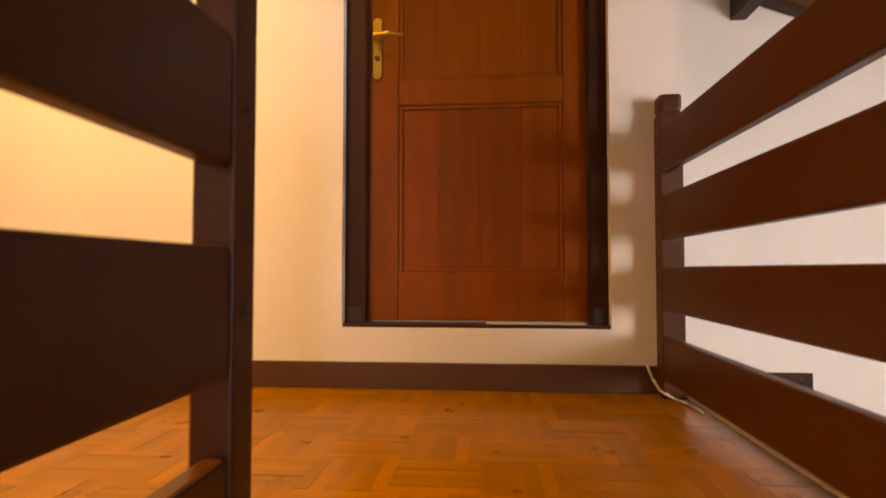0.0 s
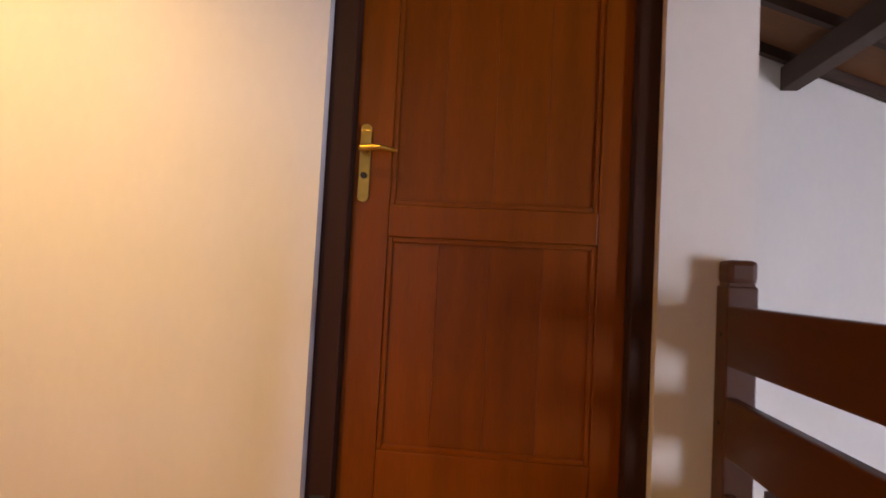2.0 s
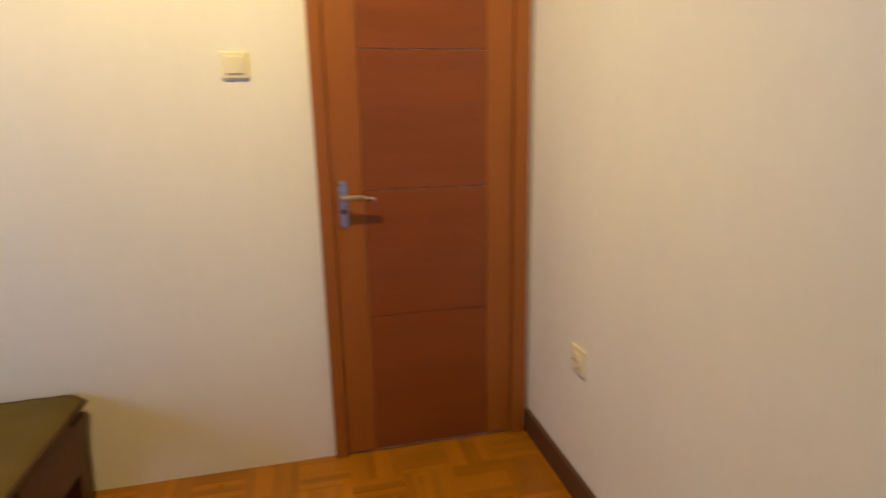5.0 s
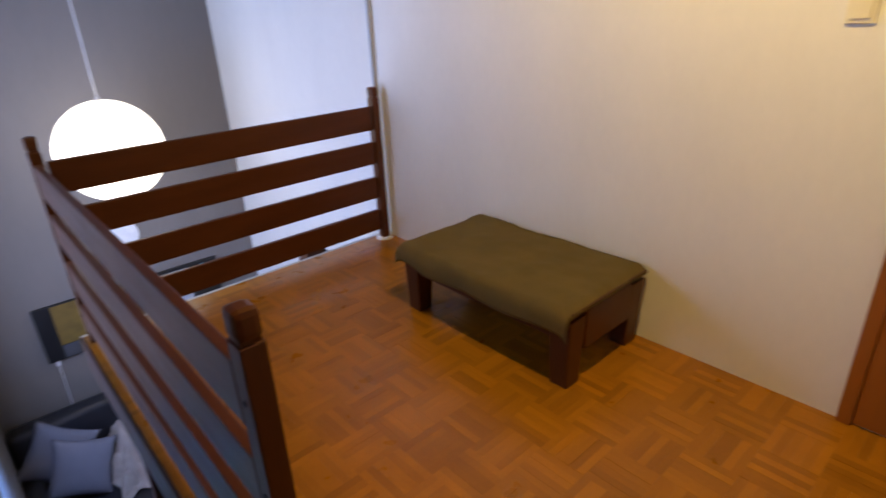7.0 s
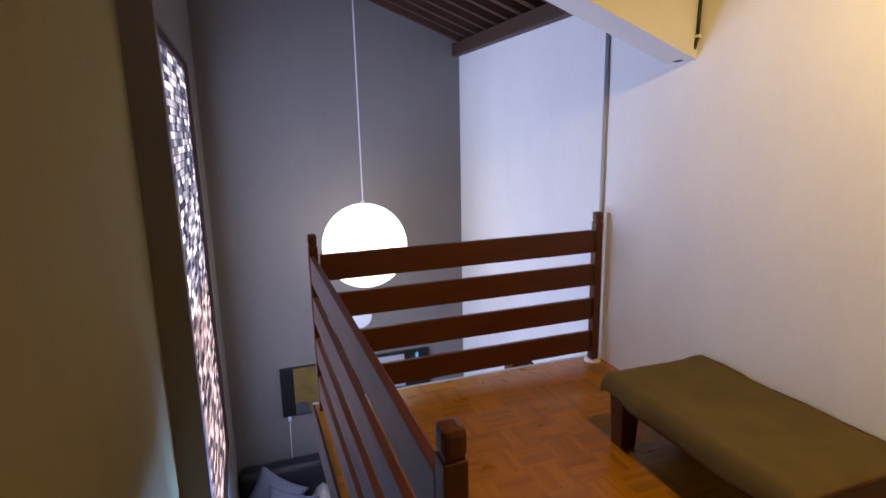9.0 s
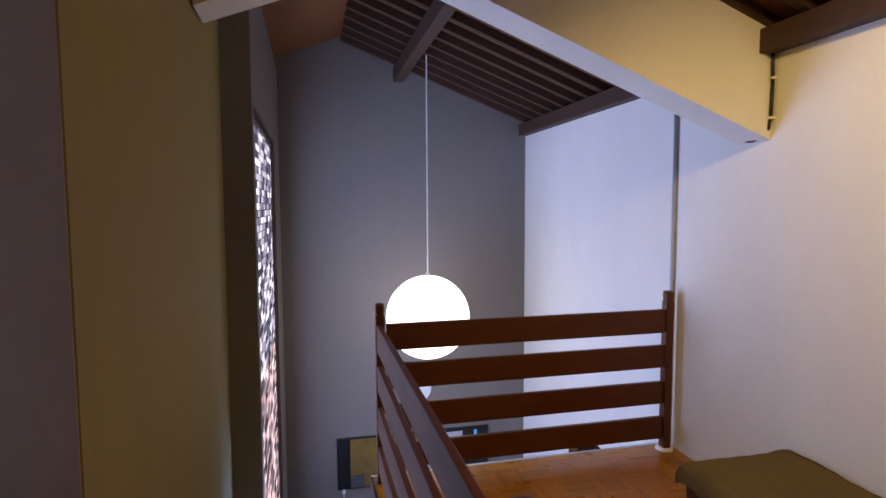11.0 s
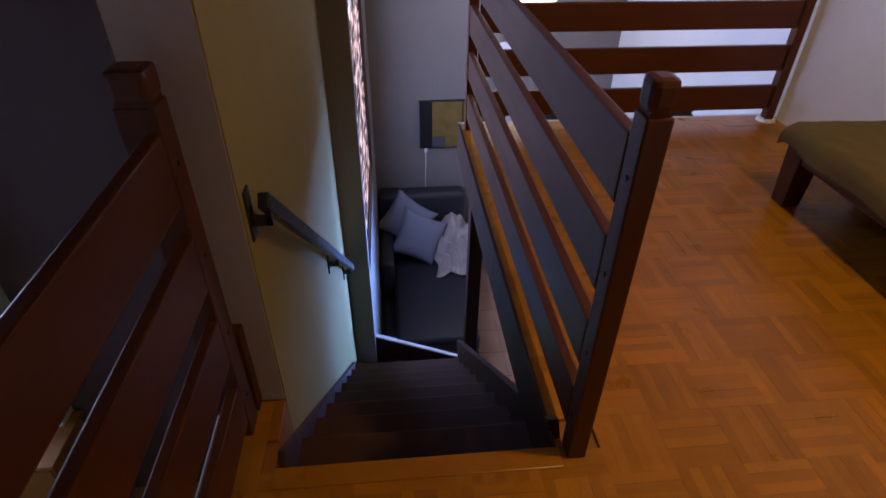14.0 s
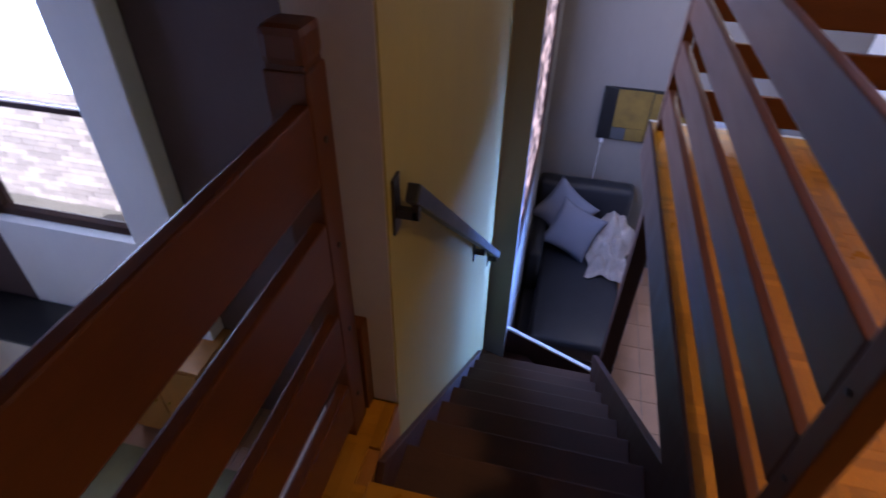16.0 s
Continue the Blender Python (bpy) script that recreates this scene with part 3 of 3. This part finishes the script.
# ---------- windows ----------
def tall_window():
    w = thing("window_1", "tall narrow window of bright patterned glass", "window", kind="structure")
    fx0, fx1 = 0.372, 0.41
    for y0, y1, z0, z1 in ((WY0, WY0 + 0.05, WZ0, WZ1), (WY1 - 0.05, WY1, WZ0, WZ1), (WY0 + 0.05, WY1 - 0.05, WZ0, WZ0 + 0.05), (WY0 + 0.05, WY1 - 0.05, WZ1 - 0.05, WZ1)):
        part("window_frame", boxes((fx0, fx1, y0, y1, z0, z1), bevel=0.004), M_FRAME, w, "dark wooden window frame")
    for y0, y1 in ((WY0 + 0.05, WY1 - 0.05),):
        for k in range(2):
            za = WZ0 + 0.05 + k * (WZ1 - WZ0 - 0.10) / 2
            zb = za + (WZ1 - WZ0 - 0.10) / 2
            g = part("pane", boxes((0.385, 0.392, y0, y1, za + 0.003, zb - 0.003)), M_OBSC if k else M_OBSC_LOW, w, "patterned glass pane")
            g.visible_shadow = False


tall_window()


def side_window():
    w = thing("window_2", "wide clear window looking onto a pale brick wall", "window", kind="structure")
    for x0, x1, z0, z1 in ((2.75, 2.81, -1.12, 1.25), (3.89, 3.95, -1.12, 1.25), (2.81, 3.89, -1.12, -1.06), (2.81, 3.89, 1.19, 1.25), (2.81, 3.89, -0.27, -0.23)):
        part("window_frame", boxes((x0, x1, -3.13, -3.07, z0, z1), bevel=0.004), M_FRAME, w, "brown wooden window frame")
    for z0, z1 in ((-1.06, -0.27), (-0.23, 1.19)):
        g = part("pane", boxes((2.81, 3.89, -3.103, -3.097, z0, z1)), M_CLEAR, w, "clear glass pane")
        g.visible_shadow = False


side_window()

w4 = thing("window_4", "wide window in the east wall of the side room", "window", kind="structure")
for y0, y1, z0, z1 in ((-2.5, -2.45, -0.7, 0.9), (-0.95, -0.9, -0.7, 0.9), (-2.45, -0.95, -0.7, -0.65), (-2.45, -0.95, 0.85, 0.9), (-1.72, -1.68, -0.65, 0.85)):
    part("window_frame", boxes((EAST + 0.03, EAST + 0.08, y0, y1, z0, z1), bevel=0.004), M_FRAME, w4)
for y0, y1 in ((-2.45, -1.72), (-1.68, -0.95)):
    g = part("pane", boxes((EAST + 0.05, EAST + 0.056, y0, y1, -0.65, 0.85)), M_CLEAR, w4)
    g.visible_shadow = False
w3 = thing("window_3", "wide lower window beneath the gallery", "window", kind="structure")
for y0, y1, z0, z1 in ((-5.1, -5.05, -2.15, -0.95), (-3.65, -3.6, -2.15, -0.95), (-5.05, -3.65, -2.15, -2.10), (-5.05, -3.65, -1.0, -0.95), (-4.37, -4.33, -2.10, -1.0)):
    part("window_frame", boxes((WX - 0.09, WX - 0.03, y0, y1, z0, z1), bevel=0.004), M_FRAME, w3)
for y0, y1 in ((-5.05, -4.37), (-4.33, -3.65)):
    g = part("pane", boxes((WX - 0.063, WX - 0.057, y0, y1, -2.10, -1.0)), M_CLEAR, w3)
    g.visible_shadow = False

# ---------- lamp, wall things ----------
GX, GY, GZ, GR = -0.860, -5.0, 0.508, 0.355
L = thing("globe_lamp", "large lit white globe lamp hanging on a cord", "pendant lamp")
bm = bmesh.new()
bmesh.ops.create_uvsphere(bm, u_segments=48, v_segments=32, radius=GR, matrix=Matrix.Translation((GX, GY, GZ)))
part("shade", bm, M_GLOBE, L, "glowing white globe shade", smooth=True)
part("cap", rod(bmesh.new(), (GX, GY, GZ + GR - 0.006), (GX, GY, GZ + GR + 0.025), 0.03, 0.012, 16), M_CORD, L)
bm = rod(bmesh.new(), (GX, GY, GZ + GR + 0.02), (GX, GY, roof_z(GX) + 0.06), 0.006, n=8)
part("cord", bm, M_CORD, L, "thin white cord")

PIC = thing("wall_picture", "long black-framed panel picture with yellow and grey fields", "picture")
px0, px1, pz0, pz1, py = -1.60, -0.10, -1.245, -0.75, FY
part("backing", boxes((px0, px1, py, py + 0.03, pz0, pz1), bevel=0.004), M_BLACK, PIC)
for x0, x1, z0, z1, m in ((-0.52, -0.225, -1.115, pz1 - 0.01, M_YELLOW), (-0.35, -0.225, pz0 + 0.01, -1.119, M_DGREY), (-0.52, -0.354, pz0 + 0.01, -1.119, M_YELLOW), (-0.90, -0.53, pz0 + 0.02, pz1 - 0.02, M_YELLOW), (-1.33, -0.95, pz0 + 0.12, pz1 - 0.03, M_LGREY), (-1.48, -1.45, -0.92, pz1 - 0.03, M_CYAN)):
    part("field", boxes((x0, x1, py + 0.028, py + 0.036, z0, z1), bevel=0.002), m, PIC)
PL = thing("wall_plate_disc", "small white round ceramic plate on the wall", "plate")
bm = rod(bmesh.new(), (-0.90, FY, -0.33), (-0.90, FY + 0.012, -0.33), 0.09, 0.12, 32)
part("plate", bm, M_CERAMIC, PL)
part("plate_well", rod(bmesh.new(), (-0.90, FY + 0.012, -0.33), (-0.90, FY + 0.015, -0.33), 0.075, 0.07, 32), M_CERAMIC, PL)
W = thing("picture_wire", "thin pale cable hanging on the grey wall", "cable")
part("wire", rod(bmesh.new(), (-0.16, FY + 0.006, -1.28), (-0.15, FY + 0.006, -1.90), 0.004, n=6), M_CORD, W)
part("plug", boxes((-0.175, -0.145, FY, FY + 0.02, -1.295, -1.25), bevel=0.004), M_CERAMIC, W)

S = thing("light_switch", "square ivory light switch on the cream wall", "switch")
part("plate", boxes((WX, WX + 0.010, -0.962, -0.887, 1.273, 1.348), bevel=0.004), M_PLASTIC, S)
part("rocker", boxes((WX + 0.009, WX + 0.016, -0.949, -0.900, 1.286, 1.335), bevel=0.003), M_PLASTIC, S)
S = thing("wall_socket", "small ivory power socket low on the wall", "socket")
part("plate", boxes((-1.632, -1.552, -0.010, 0, 0.412, 0.492), bevel=0.004), M_PLASTIC, S)
part("face", rod(bmesh.new(), (-1.592, -0.009, 0.452), (-1.592, -0.015, 0.452), 0.026, 0.024, 24), M_PLASTIC, S)
for dx in (-0.010, 0.010):
    part("hole", rod(bmesh.new(), (-1.592 + dx, -0.0145, 0.452), (-1.592 + dx, -0.016, 0.452), 0.003, n=8), M_IRON, S)

C = thing("conduit", "grey plastic conduit running up the white wall", "pipe")
part("pipe", rod(bmesh.new(), (WX + 0.014, -3.275, 0.0), (WX + 0.014, -3.275, 2.04), 0.012), M_GREYPIPE, C, smooth=True)
C = thing("black_cable", "black cable clipped down the concrete beam", "cable")
bm = bmesh.new()
pts = [Vector((WX + 0.02, -2.585, 2.16)), Vector((WX + 0.012, -2.588, 2.0)), Vector((WX + 0.014, -2.59, 1.86)), Vector((WX + 0.014, -2.60, 1.80)), Vector((WX + 0.014, -2.63, 1.765)), Vector((WX + 0.014, -2.70, 1.752)), Vector((WX + 0.014, -2.78, 1.765))]
for a, b in zip(pts, pts[1:]):
    rod(bm, a, b, 0.008, n=8)
part("wire", bm, M_CABLE, C, smooth=True)
for z in (1.84, 2.02):
    part("clip", boxes((WX, WX + 0.022, -2.598, -2.576, z, z + 0.012)), M_PLASTIC, C)

# ---------- bench ----------
B = thing("bench", "low dark wooden bench covered with an olive brown cloth", "bench")
bx0, bx1, by0, by1, bh = -1.965, -1.43, -2.42, -1.45, 0.345
for x in (bx0 + 0.055, bx1 - 0.065):
    for y in (by0 + 0.055, by1 - 0.055):
        bm = boxes((x - 0.05, x + 0.05, y - 0.05, y + 0.05, 0, 0.30), bevel=0.006)
        for v in bm.verts:
            k = 0.78 + 0.22 * min(1, v.co.z / 0.26)
            v.co.x, v.co.y = x + (v.co.x - x) * k, y + (v.co.y - y) * k
        part("leg", bm, M_POST, B, "thick tapered leg")
for x in (bx0 + 0.03, bx1 - 0.04):
    part("apron", boxes((x - 0.016, x + 0.016, by0 + 0.106, by1 - 0.106, 0.205, 0.318), bevel=0.005), M_POST, B)
part("apron", boxes((bx0 + 0.106, bx1 - 0.116, by1 - 0.034, by1 - 0.004, 0.15, 0.317), bevel=0.005), M_RAIL, B, "deep brown end board")
for y in (by0 + 0.03,):
    part("apron", boxes((bx0 + 0.106, bx1 - 0.116, y - 0.016, y + 0.016, 0.205, 0.318), bevel=0.005), M_RAIL, B)
part("seat_board", boxes((bx0, bx1 - 0.015, by0, by1, 0.318, 0.338), bevel=0.004), M_POST, B)


def cloth(x0, x1, y0, y1, z, drop, nx=36, ny=60):
    """A cloth lying on the seat and hanging over its front, with soft folds."""
    bm = bmesh.new()
    rows = []
    for j in range(ny + 1):
        row = []
        for i in range(nx + 1):
            u, v = i / nx, j / ny
            y = y0 + v * (y1 - y0)
            s = u * (x1 - x0 + drop)
            over = s - (x1 - x0)
            n = noise.noise(Vector((s * 5, y * 4, 0.3)))
            if over < 0:
                x, zz = x0 + s, z + 0.009 * n + 0.006 * noise.noise(Vector((s * 16, y * 13, 2)))
            else:
                k = min(1, over / 0.05)
                edge = drop * (0.75 + 0.35 * noise.noise(Vector((0, y * 3.1, 5))))
                f = min(1, over / drop)
                x = x1 + 0.022 * math.sin(k * math.pi / 2) + 0.010 * noise.noise(Vector((0, y * 7, 1))) * k
                zz = z - 0.012 * k - f * edge
            end = min(v, 1 - v) * (y1 - y0)
            if end < 0.05:
                zz -= (0.05 - end) ** 2 * 9 * (1 + 0.4 * n)
            row.append(bm.verts.new((x, y, zz)))
        rows.append(row)
    for j in range(ny):
        for i in range(nx):
            bm.faces.new((rows[j][i], rows[j][i + 1], rows[j + 1][i + 1], rows[j + 1][i]))
    bmesh.ops.solidify(bm, geom=bm.faces[:], thickness=0.006)
    return bm


tagged(part("bench_cloth", cloth(bx0 + 0.004, bx1, by0 - 0.012, by1 + 0.006, 0.352, 0.11), M_CLOTH, smooth=True), "creased olive brown cloth laid over the bench", "cloth")

# ---------- sofa ----------
SO = thing("sofa", "deep black leather sofa against the grey wall", "sofa")


def pad(x0, x1, y0, y1, z0, z1, r):
    bm = bmesh.new()
    box(bm, x0, x1, y0, y1, z0, z1, r)
    return bm


part("base", pad(-0.52, 0.34, FY + 0.02, -3.92, LOW + 0.06, LOW + 0.26, 0.03), M_SOFA, SO)
part("seat_cushion", pad(-0.52, 0.22, FY + 0.20, -3.90, LOW + 0.26, LOW + 0.45, 0.05), M_SOFA, SO, smooth=True)
part("back_cushion", pad(-0.56, 0.35, FY + 0.02, FY + 0.22, LOW + 0.20, LOW + 1.03, 0.06), M_SOFA, SO, smooth=True)
part("armrest", pad(0.21, 0.35, FY + 0.02, -4.7, LOW + 0.06, LOW + 0.70, 0.05), M_SOFA, SO, smooth=True)
for x in (-0.44, 0.25):
    for y in (FY + 0.1, -4.05):
        part("foot", boxes((x - 0.03, x + 0.03, y - 0.03, y + 0.03, LOW, LOW + 0.07)), M_BLACK, SO)


def pillow(m):
    bm = bmesh.new()
    n = 18
    for side in (1, -1):
        rows = []
        for j in range(n + 1):
            row = []
            for i in range(n + 1):
                u, v = i / n * 2 - 1, j / n * 2 - 1
                t = max(0, (1 - u * u) * (1 - v * v)) ** 0.45
                pull = 1 - 0.07 * (1 - abs(u)) * abs(v) ** 2 - 0.0
                row.append(bm.verts.new((u * 0.245 * (1 - 0.13 * (1 - v * v)), v * 0.245 * (1 - 0.13 * (1 - u * u)), side * (0.085 * t + 0.004 * noise.noise(Vector((u * 3, v * 3, side)))))))
            rows.append(row)
        for j in range(n):
            for i in range(n):
                f = (rows[j][i], rows[j][i + 1], rows[j + 1][i + 1], rows[j + 1][i])
                bm.faces.new(f if side == 1 else f[::-1])
    bmesh.ops.remove_doubles(bm, verts=bm.verts[:], dist=0.003)
    ob = tagged(part("pillow", bm, M_PILLOW, smooth=True), "plump grey cotton pillow leaning on the sofa", "pillow", "sofa pillows")
    ob.matrix_world = m
    return ob


pillow(pose(-0.05, -5.13, LOW + 0.70, -58, 0, 10) @ pose(0, 0, 0, 0, 0, -28))
pillow(pose(0.07, -5.31, LOW + 0.79, -64, 0, -4) @ pose(0, 0, 0, 0, 0, -34))


def blanket():
    """A thrown blanket: a heap at the back that runs out in loose folds over the seat."""
    bm = bmesh.new()
    nx, ny = 56, 64
    rows = []
    for j in range(ny + 1):
        row = []
        for i in range(nx + 1):
            u, v = i / nx - 0.5, j / ny - 0.5
            r = 1 + 0.45 * noise.noise(Vector((math.atan2(v, u) * 1.8, 1.7, 0)))
            x, y = -0.42 + u * 0.40 * r + 0.06 * v, -5.10 + v * 0.72 * r
            fold = abs(noise.noise(Vector((x * 9, y * 7, 4)))) * 0.14 + abs(noise.noise(Vector((x * 19 + 3, y * 15, 8)))) * 0.05
            heap = 0.34 * math.exp(-((u * 2.2) ** 2 + (v * 2.3 + 0.75) ** 2))
            edge = max(0.0, 1 - 2.0 * max(abs(u), abs(v)))
            row.append(bm.verts.new((x, y, LOW + 0.462 + heap + fold * min(1, edge * 3 + 0.15))))
        rows.append(row)
    for j in range(ny):
        for i in range(nx):
            bm.faces.new((rows[j][i], rows[j][i + 1], rows[j + 1][i + 1], rows[j + 1][i]))
    bmesh.ops.solidify(bm, geom=bm.faces[:], thickness=0.008)
    return bm


tagged(part("blanket", blanket(), M_TOWEL, smooth=True), "crumpled cream blanket thrown on the sofa", "blanket")

# ---------- side room ----------
CB = thing("cabinet", "low orange-brown wooden cabinet on the lower floor", "cabinet")
part("body", boxes((2.30, 3.05, -2.98, -2.60, LOW + 0.05, LOW + 0.90), bevel=0.006), M_LIGHTWOOD, CB)
part("top", boxes((2.27, 3.08, -2.985, -2.57, LOW + 0.90, LOW + 0.93), bevel=0.006), M_LIGHTWOOD, CB)
for x0, x1 in ((2.315, 2.67), (2.68, 3.035)):
    q = part("door", boxes((x0, x1, -2.60, -2.582, LOW + 0.09, LOW + 0.87), bevel=0.004), M_LIGHTWOOD, CB)
    part("knob", rod(bmesh.new(), (x1 - 0.05 if x0 < 2.5 else x0 + 0.05, -2.582, LOW + 0.5), (x1 - 0.05 if x0 < 2.5 else x0 + 0.05, -2.56, LOW + 0.5), 0.012), M_BRASS, q)
part("plinth", boxes((2.32, 3.03, -2.96, -2.63, LOW, LOW + 0.05)), M_FRAME, CB)
TB = thing("low_table", "white painted low table in the side room", "table")
part("tabletop", boxes((3.15, 3.75, -2.75, -2.05, LOW + 0.42, LOW + 0.45), bevel=0.006), M_CERAMIC, TB)
for x in (3.19, 3.71):
    for y in (-2.71, -2.09):
        part("leg", boxes((x - 0.022, x + 0.022, y - 0.022, y + 0.022, LOW, LOW + 0.42), bevel=0.003), M_CERAMIC, TB)
tagged(part("floor_mat", boxes((1.9, 3.1, -2.45, -0.6, LOW, LOW + 0.012), bevel=0.004), M_MAT), "olive woven mat on the lower floor", "mat")
SB = thing("sideboard", "pale sideboard with a black edged top", "sideboard")
part("body", boxes((3.55, 4.55, -2.98, -2.62, LOW, LOW + 0.80), bevel=0.006), M_PALE, SB)
part("top", boxes((3.52, 4.58, -2.985, -2.58, LOW + 0.80, LOW + 0.825), bevel=0.004), M_BLACK, SB)
# doorway beyond the side room
DW = thing("doorway", "dark wooden frame round an open doorway", "door frame", kind="structure")
part("frame_post", boxes((1.62, 1.68, BACK - 0.012, BACK + 0.165, LOW, -0.28), bevel=0.004), M_FRAME, DW)
part("frame_post", boxes((2.06, 2.12, BACK - 0.012, BACK + 0.165, LOW, -0.28), bevel=0.004), M_FRAME, DW)
part("frame_head", boxes((1.68, 2.06, BACK - 0.013, BACK + 0.166, -0.34, -0.28), bevel=0.004), M_FRAME, DW)
structure("wall_beyond", boxes((0.655, EAST, 3.4, 3.5, LOW, 0.2), (0.555, 0.655, BACK + 0.16, 3.5, LOW, 0.2), (EAST, EAST + 0.1, BACK + 0.16, 3.5, LOW, 0.2)), M_WHITE, "pale wall of the room beyond the doorway", "wall")
structure("ceiling_beyond", boxes((0.555, EAST + 0.1, BACK + 0.16, 3.5, 0.2, 0.3)), M_WHITE, "pale ceiling beyond the doorway", "ceiling")
structure("floor_beyond", boxes((0.655, EAST, BACK, 3.4, LOW - 0.2, LOW)), M_TILE, "tiled floor beyond the doorway", "floor")
PO = thing("wooden_post", "brown wooden post standing below the gallery edge", "post")
part("shaft", boxes((-1.555, -1.435, -3.50, -3.38, LOW, 0.0), bevel=0.006), M_POST, PO)
part("cap", boxes((-1.565, -1.425, -3.51, -3.37, 0.0, 0.03), bevel=0.006), M_POST, PO)
part("arm", beam(bmesh.new(), (-1.57, -3.44, -0.02), (-1.80, -3.44, -0.25), 0.012, 0.02), M_IRON, PO, "thin dark brace")
structure("wall_foot_board", boxes((0.562, 0.645, -1.480, -1.440, 0, 0.285), bevel=0.004), M_POST, "short brown board at the foot of the wall end", "trim")
# small things by the railing feet
LC = thing("loose_cable", "thin white cable curled at the railing foot", "cable")
bm = bmesh.new()
pts = [Vector((0.535, -0.012, 0.09)), Vector((0.548, -0.03, 0.05)), Vector((0.560, -0.06, 0.022)), Vector((0.585, -0.10, 0.008)), Vector((0.61, -0.16, 0.006)), Vector((0.612, -0.26, 0.006))]
for a, b in zip(pts, pts[1:]):
    rod(bm, a, b, 0.0045, n=8)
part("wire", bm, M_CORD, LC, smooth=True)
tagged(part("post_collar", rod(bmesh.new(), (*PC, 0.0), (*PC, 0.014), 0.052, 0.048, 20), M_CERAMIC), "white plastic ring round the railing foot", "collar")
structure("stair_nosing", boxes((-0.205, SW, -1.262, -1.205, -0.03, 0.003), bevel=0.003), M_PARQ, "worn teak nosing board at the stair head", "trim")

# ---------- courtyard ----------
def brick_wall(name, label, x0, x1, y, z0, z1):
    w = structure(name, boxes((x0, x1, y - 0.20, y, z0, z1)), M_MORTAR, label, "wall")
    bm = bmesh.new()
    row = 0
    z = z0 + 0.01
    while z < z1 - 0.08:
        x = x0 + (0.12 if row % 2 else 0)
        while x < x1 - 0.25:
            box(bm, x + 0.006, x + 0.234, y - 0.01, y + 0.012 + 0.006 * random.random(), z, z + 0.068)
            x += 0.24
        z += 0.08
        row += 1
    tagged(part("bricks", bm, M_BRICK, w), "pale whitewashed bricks", "", "", "stuff")
    return w


brick_wall("courtyard_wall", "pale brick wall across the courtyard", 0.7, 7.5, -5.35, LOW - 0.2, 1.4)

# ---------- parquet ----------
def in_floor(x, y):
    if y > 0 or x < WX or y < -3.30:
        return False
    if x < -0.20:
        return True
    return (y > -1.25 and x < 0.64) or (y > -1.47 and 0.5 < x < 0.64)


CELL, FING = 0.168, 6
mesh_x = boxes((-CELL / 2 + 0.0001, CELL / 2 - 0.0001, -CELL / FING / 2 + 0.0001, CELL / FING / 2 - 0.0001, -0.012, 0), bevel=0.0)
me_x = bpy.data.meshes.new("parquet_strip")
mesh_x.to_mesh(me_x)
mesh_x.free()
me_x.materials.append(M_PARQ)
rest = bmesh.new()
count = 0
wx = CELL / FING
for cx in range(16):
    for cy in range(20):
        ox, oy = WX + cx * CELL, -cy * CELL
        across = (cx + cy) % 2
        for k in range(FING):
            if across:
                x0, x1, y1 = ox, ox + CELL, oy - k * wx
                y0 = y1 - wx
            else:
                x0, y1, y0 = ox + k * wx, oy, oy - CELL
                x1 = x0 + wx
            mx, my = (x0 + x1) / 2, (y0 + y1) / 2
            whole = all(in_floor(a, b) for a in (x0 + 0.002, x1 - 0.002) for b in (y0 + 0.002, y1 - 0.002))
            dz = random.uniform(-0.0006, 0.0006)
            if whole and count < 300 and mx > -1.45 and my > -2.6:
                s = new("parquet_strip", me_x)
                s.parent = FLOOR
                s.matrix_world = pose(mx, my, dz, 0, 0, 0 if across else 90)
                count += 1
            else:
                x0c, x1c, y0c, y1c = x0, x1, max(y0, -3.30), y1
                if not in_floor(mx, my):
                    if not (in_floor(x0 + 0.01, my) or in_floor(x1 - 0.01, my) or in_floor(mx, y1 - 0.005) or in_floor(mx, y0 + 0.005)):
                        continue
                if mx > -0.30:
                    if my > -1.25 - CELL and y0 < -1.25 and mx < 0.5:
                        y0c = max(y0, -1.25)
                    if y1 <= -1.25 and mx < 0.5:
                        x1c = min(x1, -0.20)
                    x1c = min(x1c, 0.64)
                    if mx > 0.5:
                        y0c = max(y0c, -1.47)
                if x1c - x0c > 0.004 and y1c - y0c > 0.004:
                    box(rest, x0c + 0.0001, x1c - 0.0001, y0c + 0.0001, y1c - 0.0001, -0.012, dz)
tagged(part("parquet_rest", rest, M_PARQ, FLOOR), "orange teak parquet strips", "", "", "stuff")

# ---------- lower tiles ----------
bm = bmesh.new()
T = 0.30
for i in range(22):
    for j in range(26):
        x, y = WX + i * T, FY + j * T
        box(bm, x + 0.003, min(x + T - 0.003, EAST), y + 0.003, min(y + T - 0.003, BACK), LOW - 0.012, LOW + random.uniform(-0.0008, 0.0008))
tagged(part("tiles", bm, M_TILE, bpy.data.objects["floor_lower"]), "square terracotta floor tiles", "", "", "stuff")
